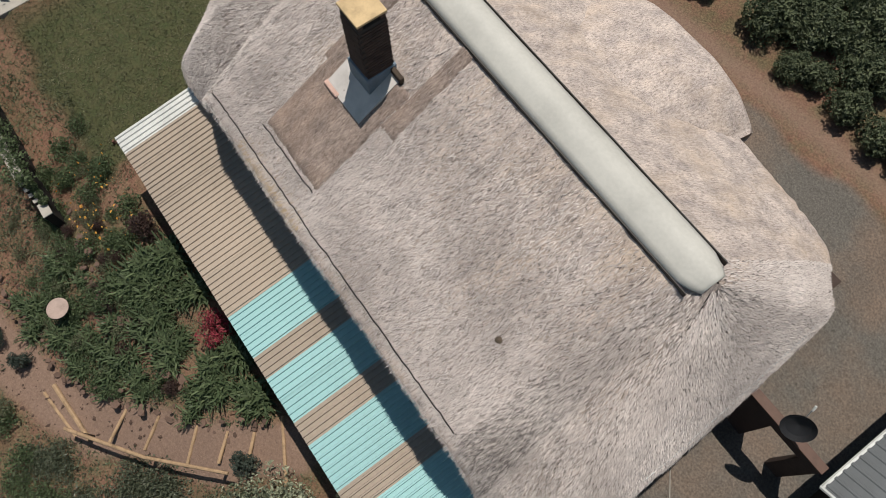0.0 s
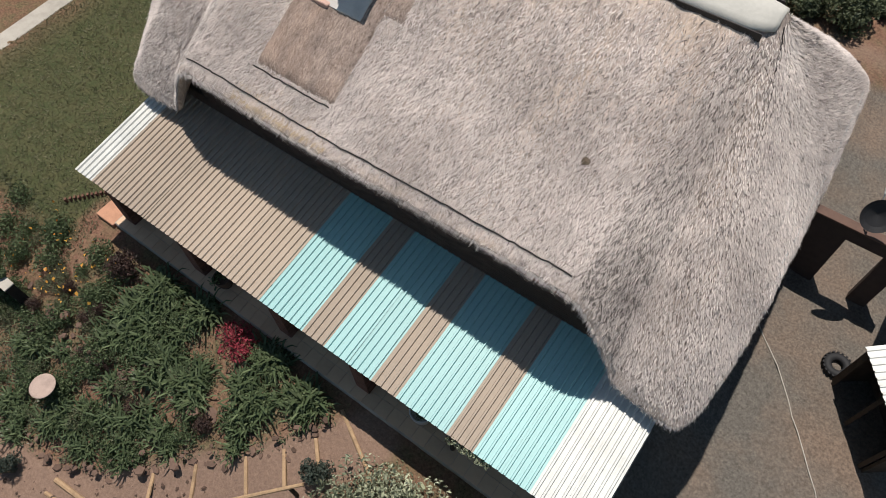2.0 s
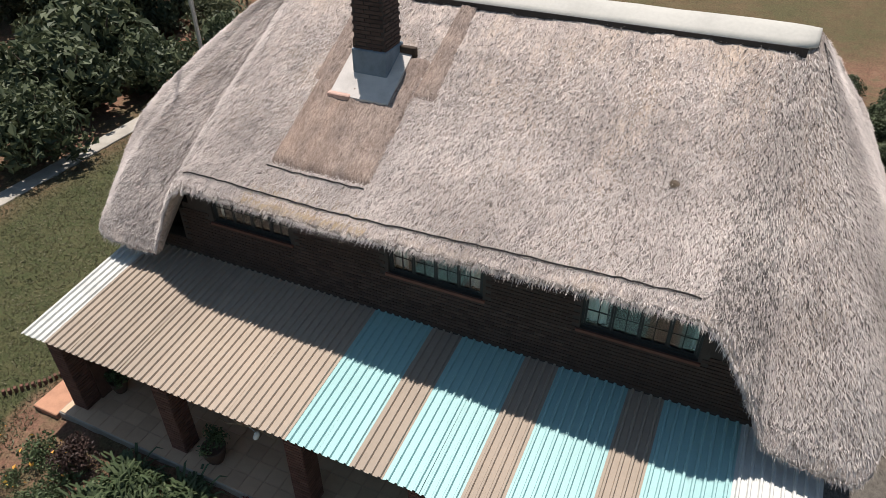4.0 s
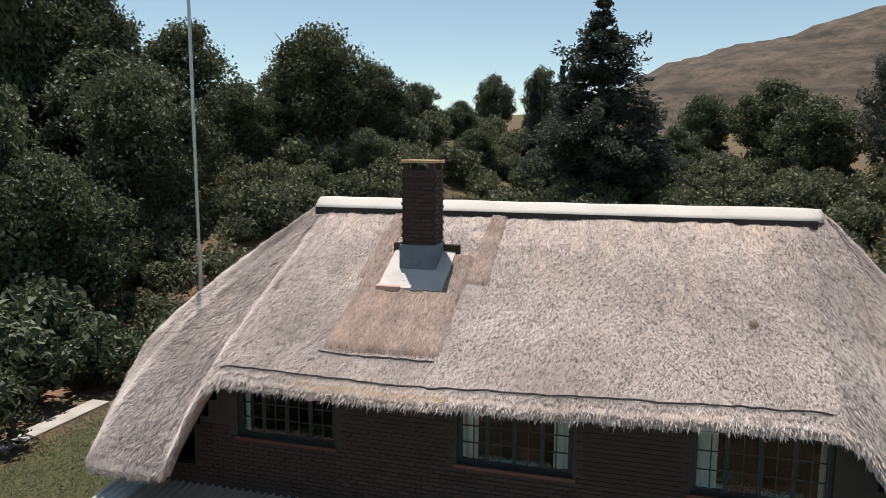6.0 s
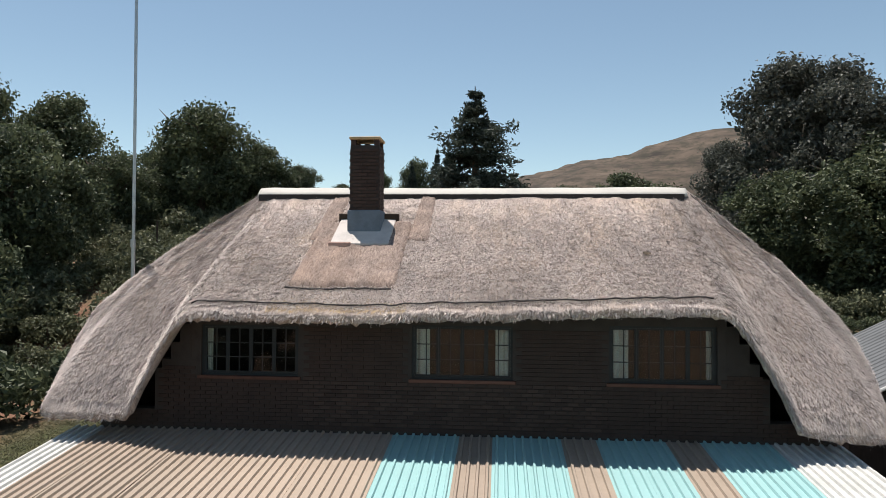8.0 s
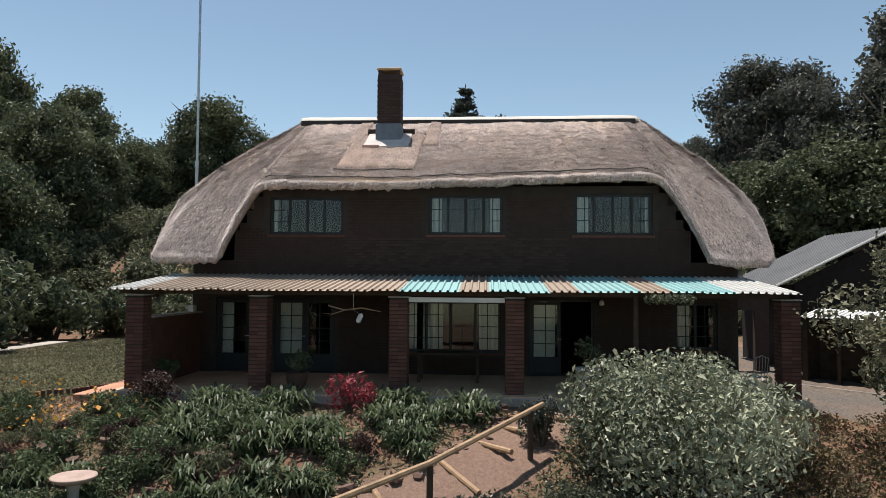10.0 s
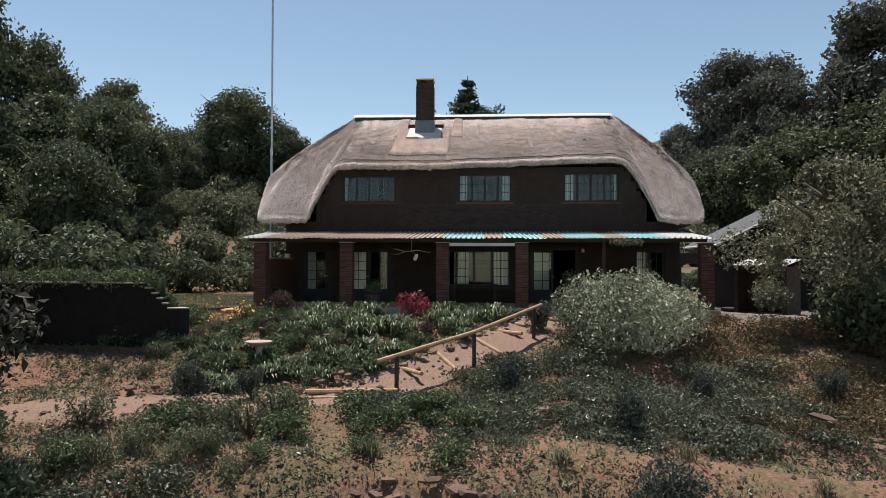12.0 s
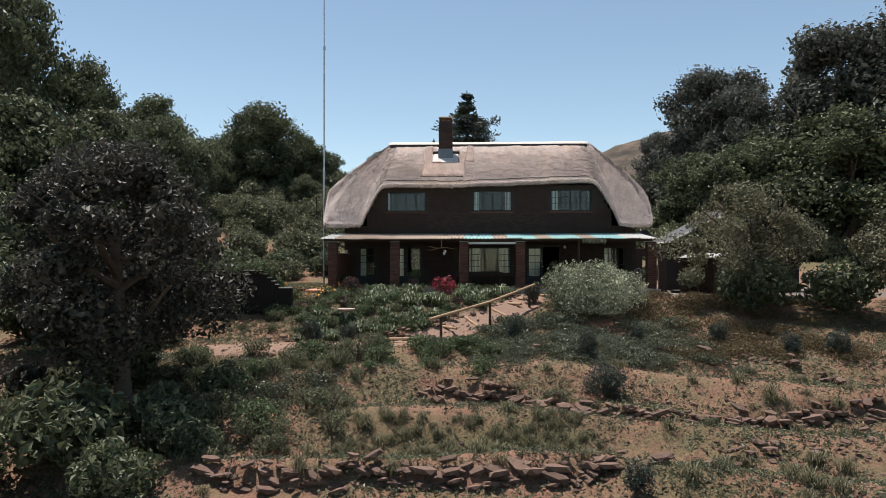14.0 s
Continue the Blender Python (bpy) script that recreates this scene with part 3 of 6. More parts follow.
def glazed_door(x0, x1, z0, z1, leaves_n, open_leaf=False):
    d = empty("door", "dark timber glazed door on the verandah", "door", "verandah doors", "structure")
    d.location = (x0, WALL_Y + 0.1, z0)
    W, H = x1 - x0, z1 - z0
    bm = bmesh.new()
    for a, b, c, e in ((0, 0.06, 0, H), (W - 0.06, W, 0, H), (0.06, W - 0.06, H - 0.06, H)):
        box(bm, a, b, -0.04, 0.06, c, e)
    part("door_frame", bm, M_FRAME, d)
    lw = (W - 0.12) / leaves_n
    for k in range(leaves_n):
        if open_leaf and k == 1:
            continue
        a = 0.06 + k * lw
        bm = bmesh.new()
        for p, q, c, e in ((a + 0.003, a + 0.09, 0.01, H - 0.07), (a + lw - 0.09, a + lw - 0.003, 0.01, H - 0.07), (a + 0.09, a + lw - 0.09, 0.01, 0.5), (a + 0.09, a + lw - 0.09, H - 0.15, H - 0.07)):
            box(bm, p, q, -0.02, 0.02, c, e)
        for r in range(1, 4):
            zz = 0.5 + (H - 0.65) * r / 4
            box(bm, a + 0.09, a + lw - 0.09, -0.012, 0.012, zz - 0.012, zz + 0.012)
        mid = a + lw / 2
        box(bm, mid - 0.012, mid + 0.012, -0.011, 0.011, 0.5, H - 0.15)
        part("door_leaf", bm, M_FRAME, d)
        pane = part("pane", boxed(a + 0.092, a + lw - 0.092, -0.003, 0.003, 0.502, H - 0.152), M_GLASS, d)
        pane.visible_shadow = False
    part("handle", tubed([(lw * 0.95, -0.07, 1.0), (lw * 0.95 + 0.12, -0.07, 1.0)], 0.012), M_STEEL, d)
    bm = bmesh.new()
    box(bm, 0.09, 0.42 * W, 0.2, 0.215, 0.05, H - 0.1)
    part("curtain", bm, M_CURTAIN, d, "pale curtain behind the panes")
    return d


glazed_door(*LOW[0], 1)
glazed_door(*LOW[1], 2)
glazed_door(*LOW[3], 2, True)

# ---- thatched roof ----
# Ridge foot, eave edge, outward bulge: round the house from the back.
RZ = 8.52
RIM = [
    ((-6.0, 7.0), (-6.0, 12.4, 4.6), 0.0), ((-11.0, 7.0), (-12.0, 12.3, 4.7), 0.05), ((-11.7, 7.0), (-14.2, 11.4, 5.0), 0.15), ((-11.75, 7.0), (-14.85, 9.3, 5.35), 0.12),
    ((-11.75, 7.0), (-14.95, 6.4, 5.5), 0.10), ((-11.75, 6.98), (-14.9, 4.2, 5.45), 0.1), ((-11.75, 6.96), (-14.85, 3.1, 4.85), 0.22), ((-11.75, 6.95), (-14.75, 1.9, 3.75), 0.4),
    ((-11.7, 6.95), (-14.5, 1.32, 3.42), 0.5), ((-11.65, 6.95), (-13.6, 1.22, 3.38), 0.46), ((-11.62, 6.95), (-12.95, 1.24, 3.39), 0.42), ((-11.6, 6.95), (-12.72, 1.25, 3.45), 0.36), ((-11.58, 6.95), (-12.62, 1.26, 3.66), 0.3), ((-11.55, 6.95), (-12.33, 1.28, 4.22), 0.2),
    ((-11.45, 6.95), (-11.95, 1.3, 4.95), 0.08), ((-11.35, 6.95), (-11.55, 1.3, 5.40), 0.0), ((-10.9, 6.95), (-10.9, 1.3, 5.47), 0.0), ((-8.0, 6.95), (-8.0, 1.27, 5.44), 0.0), ((-4.0, 6.95), (-4.2, 1.28, 5.58), 0.0),
    ((-1.0, 6.95), (-1.3, 1.3, 5.66), 0.0), ((-0.6, 6.95), (-0.65, 1.3, 5.56), 0.0), ((-0.4, 6.95), (-0.25, 1.28, 5.1), 0.08), ((-0.25, 6.95), (0.22, 1.25, 4.3), 0.18),
    ((-0.18, 6.95), (0.52, 1.22, 3.68), 0.26), ((-0.15, 6.95), (0.62, 1.2, 3.46), 0.32), ((-0.13, 6.95), (0.85, 1.17, 3.4), 0.36), ((-0.1, 6.95), (1.5, 1.08, 3.36), 0.4), ((-0.05, 6.95), (2.08, 1.1, 3.36), 0.42), ((-0.02, 6.96), (2.32, 1.5, 3.66), 0.32),
    ((0.0, 6.97), (2.36, 2.4, 4.6), 0.2), ((0.0, 6.98), (2.32, 3.4, 5.25), 0.1), ((0.0, 7.0), (2.26, 5.6, 5.25), 0.1), ((0.0, 7.0), (2.12, 8.8, 5.15), 0.1),
    ((0.0, 7.0), (2.05, 10.0, 5.1), 0.12), ((-0.05, 7.0), (1.95, 10.45, 5.0), 0.12), ((-0.1, 7.0), (1.6, 10.8, 4.9), 0.1), ((-1.0, 7.0), (0.6, 11.8, 4.6), 0.05), ((-6.0, 7.0), (-6.0, 12.4, 4.6), 0.0),
]
PER = 14
rid, eav, blg = [], [], []
for i in range(len(RIM) - 1):
    p = [RIM[(i + k) % (len(RIM) - 1)] for k in (-1, 0, 1, 2)]
    e = [np.array(q[1]) for q in p]
    L = float(np.linalg.norm(e[2] - e[1]))
    n = max(3, int(L * PER))
    for k in range(n):
        t = k / n
        # a rounded course through the eave points, kept short of overshoot
        m1, m2 = (e[2] - e[0]) * 0.5, (e[3] - e[1]) * 0.5
        lim = L * 1.1
        m1, m2 = (m * min(1, lim / (np.linalg.norm(m) + 1e-9)) for m in (m1, m2))
        h = (2 * t**3 - 3 * t**2 + 1) * e[1] + (t**3 - 2 * t**2 + t) * m1 + (3 * t**2 - 2 * t**3) * e[2] + (t**3 - t**2) * m2
        eav.append(h)
        rid.append((1 - t) * np.array([*p[1][0], RZ]) + t * np.array([*p[2][0], RZ]))
        blg.append((1 - t) * p[1][2] + t * p[2][2])
rid, eav, blg = np.array(rid), np.array(eav), np.array(blg)
NC, NR = len(rid), 64


def course(tt):
    """Points of the roof's outer face at the share tt of the way down, for every column."""
    p = rid * (1 - tt) + eav * tt
    way = eav - rid
    out = np.stack([way[:, 0], way[:, 1], np.hypot(way[:, 0], way[:, 1]) * 1.2], 1)
    out /= np.linalg.norm(out, axis=1)[:, None]
    return p + out * (blg * math.sin(math.pi * tt**1.6))[:, None]


rr = np.linspace(0, 1, NR + 1)
rows = [course(t) for t in rr]
along = np.r_[0, np.cumsum(np.linalg.norm(np.diff(eav, axis=0), axis=1))]
g = np.array(rows)
rough = np.zeros(g.shape[:2])
for j in range(NR + 1):
    for i in range(NC):
        x, y, z = g[j, i]
        rough[j, i] = 0.03 * noise.noise((x * 0.8, y * 0.8, z * 0.8)) + 0.04 * noise.noise((x * 3.1, y * 2.1, z * 2.1 + 5)) + 0.022 * noise.noise((x * 8.0, y * 5.0, z * 5.0 + 9))
nrm = np.stack([eav[:, 0] - rid[:, 0], eav[:, 1] - rid[:, 1], np.hypot(eav[:, 0] - rid[:, 0], eav[:, 1] - rid[:, 1]) * 1.6], 1)
nrm /= np.linalg.norm(nrm, axis=1)[:, None]
g = g + nrm[None] * rough[..., None]
inward = rid - eav
inward[:, 2] = 0
inward /= np.linalg.norm(inward, axis=1)[:, None]
lip = g[-1] + np.array([0, 0, -0.09]) + nrm * 0.03 + RNG.normal(size=(NC, 3)) * 0.02
under = g[-1] + np.array([0, 0, -0.2]) + inward * 0.1 + RNG.normal(size=(NC, 3)) * 0.02
soffit = rows[-1] * 0.72 + np.array(rows[int(NR * 0.72)]) * 0.28 + np.array([0, 0, -0.34])
soffit2 = np.array(rows[int(NR * 0.72)]) + np.array([0, 0, -0.36])
allrows = np.concatenate([g, lip[None], under[None], soffit[None], soffit2[None]])
NA = len(allrows)
ci = np.arange(NA * NC).reshape(NA, NC)
nxt = np.roll(ci, -1, axis=1)
fc = np.stack([ci[:-1], ci[1:], nxt[1:], nxt[:-1]], -1).reshape(-1, 4)
roof = mesh_from("roof", allrows.reshape(-1, 3), fc, M_THATCH, house, "weathered grey thatch with stitched eaves", True)
length = np.linalg.norm(eav - rid, axis=1)
vv = np.concatenate([np.outer(rr, length)] + [(length + d)[None] for d in (0.15, 0.35, 0.7, 1.0)])
uu = np.tile(along, (NA, 1))
uvl = roof.data.uv_layers.new(name="reeds")
col = np.stack([ci[:-1], ci[1:], nxt[1:], nxt[:-1]], -1).reshape(-1)
flat_u, flat_v = uu.reshape(-1), vv.reshape(-1)
us, vs = flat_u[col].reshape(-1, 4), flat_v[col].reshape(-1, 4)
wrap = (us.max(1) - us.min(1)) > 5
us[wrap] = np.where(us[wrap] < 5, us[wrap] + along[-1] + 0.07, us[wrap])
uvl.data.foreach_set("uv", np.stack([us, vs], -1).reshape(-1).astype(np.float32))

grid = g
FRONT = [i for i in range(NC) if -11.5 < eav[i][0] < -0.9 and eav[i][1] < 2]


def on_roof(u, v):
    """A point of the thatch face, u in columns and v from ridge 0 to eave 1; numbers or arrays."""
    u, v = np.asarray(u, float) % NC, np.clip(np.asarray(v, float), 0, 1) * NR
    i0 = np.floor(u).astype(int) % NC
    j0 = np.minimum(np.floor(v).astype(int), NR - 1)
    fi, fj = (u - np.floor(u))[..., None], (v - j0)[..., None]
    i1 = (i0 + 1) % NC
    return (grid[j0, i0] * (1 - fi) + grid[j0, i1] * fi) * (1 - fj) + (grid[j0 + 1, i0] * (1 - fi) + grid[j0 + 1, i1] * fi) * fj


def unit(a):
    return a / (np.linalg.norm(a, axis=1)[:, None] + 1e-9)


def strands(n, cols, vlo, vhi, length_m, width, lift, rng, edge=False):
    """Short loose reeds, lying down the slope or hanging at the eave."""
    cols = np.asarray(cols)
    # even cover: a column is picked by the width that it has at that height
    u = cols[rng.integers(len(cols), size=n)] + rng.random(n)
    v = vlo + (vhi - vlo) * (rng.random(n) if edge else np.sqrt(rng.random(n)))
    p = on_roof(u, v)
    if edge:
        d = unit(on_roof(u, np.ones(n)) - on_roof(u, np.full(n, 0.985))) + np.array([0, 0, -0.55])
        p = p + np.outer(rng.random(n), [0, 0, -0.16])
    else:
        d = on_roof(u + rng.normal(size=n) * 0.8, np.minimum(1.0, v + 0.02)) - p
    d = unit(d)
    up = nrm[np.floor(u).astype(int) % NC]
    side = unit(np.cross(d, up))
    l = (length_m * (0.5 + rng.random(n)))[:, None]
    w = (width * (0.6 + 0.8 * rng.random(n)))[:, None]
    e = p + d * l + up * (lift * (0.4 + rng.random(n)))[:, None] + side * rng.normal(size=(n, 1)) * l * 0.15
    V = np.stack([p - side * w + up * 0.004, p + side * w + up * 0.004, e], 1).reshape(-1, 3)
    return V, np.arange(3 * n).reshape(n, 3)


FIELD = [i for i in range(NC) if eav[i][1] < 5.5 or eav[i][0] > 1.2 or eav[i][0] < -14]
loose = mesh_from("loose_reeds", *strands(170000, FIELD, 0.02, 0.97, 0.12, 0.009, 0.055, RNG), M_STRAW, house)
tagged(loose, "loose grey reeds over the thatch", kind="stuff")
# dark strands stand in for the shaded gaps between the reeds
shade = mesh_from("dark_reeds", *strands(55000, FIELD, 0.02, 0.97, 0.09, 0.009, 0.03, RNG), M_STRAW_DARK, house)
tagged(shade, "dark reeds painting shaded gaps into the thatch", kind="stuff")
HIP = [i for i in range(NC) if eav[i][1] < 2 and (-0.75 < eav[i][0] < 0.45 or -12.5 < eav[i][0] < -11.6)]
hip_dark = mesh_from("scuffed_reeds", *strands(5200, HIP, 0.45, 0.96, 0.13, 0.011, 0.05, RNG), M_STRAW_DARK, house)
tagged(hip_dark, "dark reeds along the hip creases", kind="stuff")
fringe = mesh_from("reed_fringe", *strands(42000, FIELD, 0.955, 1.0, 0.12, 0.008, 0.05, RNG, True), M_STRAW, house)
tagged(fringe, "ragged cut ends of reeds along the eaves", kind="stuff")
gold = mesh_from("golden_straw", *strands(500, [i for i in FRONT if -9.9 < eav[i][0] < -7.0], 0.9, 0.985, 0.16, 0.009, 0.035, RNG), M_STRAW_GOLD, house)
tagged(gold, "tufts of fresh golden straw above the eave", kind="stuff")


def roof_line(name, cols, vs_of, radius, mat, lift=0.02, label="", step=2):
    pts = []
    for k, u in enumerate(cols[::step]):
        p = on_roof(u, vs_of(k * step / max(1, len(cols) - 1)) + RNG.normal() * 0.0015)
        pts.append(p + nrm[int(u) % NC] * lift)
    return part(name, tubed(pts, radius, 5), mat, house, label)


roof_line("stitch_line", FRONT, lambda s: 0.95, 0.018, M_WIRE, 0.045, "dark tar line sewn along the eave")
roof_line("stitch_line", [i for i in range(NC) if eav[i][0] > 2.0 and 4 < eav[i][1] < 10.0], lambda s: 0.93, 0.014, M_STEEL, 0.02, "wire along the side eave")
rc = min(range(NC), key=lambda i: np.linalg.norm(eav[i] - np.array([2.3, 1.6, 3.7])))
roof_line("seam", [rc + 0.02 * k for k in range(40)], lambda s: 0.03 + 0.9 * s, 0.018, M_WIRE, 0.0, "dark seam down the hip", 1)
pc = sorted(i for i in FRONT if -9.75 < eav[i][0] < -7.3)
roof_line("seam", pc, lambda s: 0.852, 0.02, M_WIRE, 0.035, "dark lower edge of the mended patch")

# browner, newer thatch round the chimney, laid on in three fields
def thatch_patch(xlo, xhi, v0, v1, lift, taper=0.0):
    cols = sorted(i for i in FRONT if xlo < eav[i][0] < xhi)
    V, F, UV = [], [], []
    nv = 26
    for j in range(nv + 1):
        v = v0 + (v1 - v0) * j / nv
        for k, u in enumerate(cols):
            edge = min(j, nv - j, k, len(cols) - 1 - k)
            sh = taper * (1 - j / nv) * (k / (len(cols) - 1) - 0.5)
            p = on_roof(u - sh * len(cols), v)
            V.append(p + nrm[u] * (lift if edge > 0 else -0.03) + nrm[u] * RNG.normal() * 0.006)
            UV.append((along[u], v * length[u]))
    n = len(cols)
    for j in range(nv):
        for k in range(n - 1):
            F.append((j * n + k, (j + 1) * n + k, (j + 1) * n + k + 1, j * n + k + 1))
    ob = mesh_from("thatch_patch", V, F, M_THATCH_NEW, house, "patch of newer brown thatch round the chimney", True)
    uvp = ob.data.uv_layers.new(name="reeds")
    uvp.data.foreach_set("uv", np.array([UV[i] for f in F for i in f], np.float32).reshape(-1))


thatch_patch(-9.75, -7.3, 0.33, 0.845, 0.075, 0.0)
thatch_patch(-9.9, -9.25, 0.04, 0.5, 0.06)
thatch_patch(-7.45, -6.75, 0.05, 0.5, 0.05, 0.3)

# spots of moss on the thatch
def spot(x, v, r, mat, label):
    u = min(FRONT, key=lambda i: abs(eav[i][0] - x))
    p = on_roof(u, v)
    bm = bmesh.new()
    ring = []
    for k in range(14):
        a = 2 * math.pi * k / 14
        rad = r * (0.8 + 0.4 * random.random())
        ring.append(bm.verts.new(Vector(p) + Vector((math.cos(a) * rad, math.sin(a) * rad * 0.85, math.sin(a) * rad * 0.46)) + Vector(nrm[u]) * 0.03))
    c = bm.verts.new(Vector(p) + Vector(nrm[u]) * 0.055)
    for k in range(14):
        bm.faces.new((ring[k], ring[(k + 1) % 14], c))
    part("moss_spot", bm, mat, house, label)


spot(-1.85, 0.63, 0.085, M_BARK, "dark mossy hole in the thatch")

# cream cement cap along the ridge
def ridge_cap():
    bm = bmesh.new()
    prof = [(-0.53, -0.31), (-0.55, -0.26), (-0.4, -0.165), (-0.2, -0.06), (-0.06, -0.012), (0.06, -0.012), (0.2, -0.06), (0.35, -0.165), (0.46, -0.26), (0.44, -0.31)]
    xs = [-11.92, -11.8, -11.55] + [-11.0 + 0.75 * k for k in range(14)] + [-0.5, -0.25, -0.12, -0.04]
    rings = []
    for x in xs:
        end = min(1.0, 0.6 + min(x + 11.92, -0.04 - x) * 1.1)
        sag = -0.03 * math.sin((x + 12) / 12.1 * math.pi) + 0.008 * math.sin(x * 3.0)
        rings.append([bm.verts.new((x, 7.0 + a * end, RZ + 0.10 + sag + z * (0.7 + 0.3 * end) - (1 - end) * 0.08)) for a, z in prof])
    for u, v in zip(rings, rings[1:]):
        for k in range(len(prof) - 1):
            bm.faces.new((u[k], v[k], v[k + 1], u[k + 1]))
    for r in (rings[0], rings[-1][::-1]):
        bm.faces.new(r)
    ob = part("ridge_cap", bm, M_CAP, house, "cream cement ridge capping", True)
    bm = bmesh.new()
    for side in (-1, 1):
        box(bm, -11.8, -0.2, 6.96 + side * 0.53 - 0.012, 6.96 + side * 0.53 + 0.012, RZ - 0.34, RZ - 0.16)
    part("ridge_underlay", bm, M_WIRE, house, "black sheeting under the cap")


ridge_cap()

# thatched porch wing at the back
def back_wing():
    V, F = [], []
    n, m = 40, 16
    for j in range(m + 1):
        for i in range(n + 1):
            s = i / n * 2 - 1
            y = 8.6 + (12.9 - 8.6) * j / m
            x = -5.6 + s * 2.9
            z = 7.0 - 0.36 * (y - 8.6) - 1.1 * abs(s) ** 3.0 - 0.25 * (j / m) ** 6
            V.append((x, y, z + 0.04 * noise.noise((x * 2, y * 2, 3))))
    for j in range(m):
        for i in range(n):
            a = j * (n + 1) + i
            F.append((a, a + 1, a + n + 2, a + n + 1))
    k = len(V)
    V += [(x, y - 0.05, z - 0.4) for x, y, z in V]
    F += [tuple(q + k for q in f[::-1]) for f in F]
    rim = [j * (n + 1) for j in range(m, -1, -1)] + list(range(0, n + 1)) + [j * (n + 1) + n for j in range(m + 1)] + list(range(m * (n + 1) + n, m * (n + 1) - 1, -1))
    for a, b in zip(rim, rim[1:]):
        if a != b:
            F.append((a, b, b + k, a + k))
    ob = mesh_from("roof", V, F, M_THATCH, house, "lower thatched wing at the back", True)
    uvp = ob.data.uv_layers.new(name="reeds")
    uvp.data.foreach_set("uv", np.array([(V[i][0], V[i][1]) for f in F for i in f], np.float32).reshape(-1))
    part("wall", boxed(-8.2, -3.0, 11.25, 12.3, -0.4, 4.6), M_BRICK, house)


back_wing()

# ---- chimney ----
chimney = empty("chimney", "square brown brick chimney with flashed base in the thatch", "chimney")
CX0, CX1, CY0, CY1 = -8.78, -8.06, 4.42, 5.1
part("shaft", boxed(CX0, CX1, CY0, CY1, 6.0, 9.38, bevel=0.01), M_MORTAR, chimney)
for cx, cy in ((CX0 + 0.07, CY0 + 0.07), (CX1 - 0.07, CY0 + 0.07), (CX1 - 0.07, CY1 - 0.07), (CX0 + 0.07, CY1 - 0.07)):
    part("cowl_leg", boxed(cx - 0.06, cx + 0.06, cy - 0.06, cy + 0.06, 9.381, 9.52), M_BRICK, chimney)
part("cap", boxed(CX0 - 0.03, CX1 + 0.03, CY0 - 0.03, CY1 + 0.03, 9.521, 9.59, bevel=0.012), plain("cap_ochre", (0.5, 0.36, 0.2), 0.85), chimney, "ochre cement slab")
part("flue", boxed(CX0 + 0.3, CX1 - 0.3, CY0 + 0.3, CY1 - 0.3, 9.382, 9.46), M_WIRE, chimney)


def roof_z(y):
    return 5.46 + (y - 1.28) * (RZ - 5.46) / (6.95 - 1.28)


bm = bmesh.new()
fy0, fy1, fx0, fx1 = 3.8, 5.0, -9.12, -7.72
tq = [(fx0, fy0), (fx1, fy0), (fx1, fy1), (fx0, fy1)]
iq = [(CX0 - 0.04, CY0 - 0.06), (CX1 + 0.04, CY0 - 0.06), (CX1 + 0.04, CY1 + 0.04), (CX0 - 0.04, CY1 + 0.04)]
ov = [bm.verts.new((x, y, roof_z(y) + 0.115)) for x, y in tq]
ou = [bm.verts.new((x, y, roof_z(y) - 0.08)) for x, y in tq]
iv = [bm.verts.new((x, y, roof_z(y) + 0.13)) for x, y in iq]
for k in range(4):
    l = (k + 1) % 4
    bm.faces.new((ov[k], ov[l], iv[l], iv[k]))
    bm.faces.new((ou[k], ou[l], ov[l], ov[k]))
part("flashing", bm, M_PLASTER, chimney, "pale cement flashing stained pink at one side")
part("flashing_stain", boxed(fx0 - 0.04, fx0 + 0.5, fy0 - 0.05, fy0 + 0.16, roof_z(3.8) - 0.06, roof_z(3.85) + 0.125, bevel=0.02), M_PINK, chimney, "pink plaster corner")
for a, b in ((fx0 - 0.06, CX0 - 0.02), (CX1 + 0.02, fx1 + 0.08)):
    part("flashing_upstand", boxed(a, b, fy1 - 0.02, fy1 + 0.1, roof_z(5.0) - 0.05, roof_z(5.0) + 0.26, bevel=0.015), M_TIMBER, chimney, "dark upper edge of the flashing recess")
part("flashing_apron", boxed(CX0 - 0.05, CX1 + 0.05, CY0 - 0.07, CY1 + 0.06, roof_z(4.4) - 0.1, roof_z(4.42) + 0.62, bevel=0.02), M_SHADED_RENDER, chimney, "rendered foot of the stack, its bluish shade put into the colour")

# chimney bricks
bk = bmesh.new()
box(bk, -0.105, 0.105, -0.012, 0.012, -0.034, 0.034, bevel=0.004)
stack_brick = part("brick", bk, M_BRICK, chimney)
stack_brick.matrix_basis = pose((CX0 + CX1) / 2, CY0 - 0.008, 7.62)
for row in range(20):
    z = 7.62 + row * 0.086
    for side in range(4):
        for k in range(3):
            off = (k - 1) * 0.235 + (0.055 if row % 2 else -0.055)
            if abs(off) > 0.246:
                off = math.copysign(0.246, off)
            if side == 0 and row == 0 and k == 1:
                continue
            m = {0: pose((CX0 + CX1) / 2 + off, CY0 - 0.008, z), 1: pose((CX0 + CX1) / 2 + off, CY1 + 0.008, z), 2: pose(CX0 - 0.008, (CY0 + CY1) / 2 + off, z, 0, 0, 90), 3: pose(CX1 + 0.008, (CY0 + CY1) / 2 + off, z, 0, 0, 90)}[side]
            share(stack_brick, m @ pose(0, 0, random.uniform(-0.002, 0.002)))

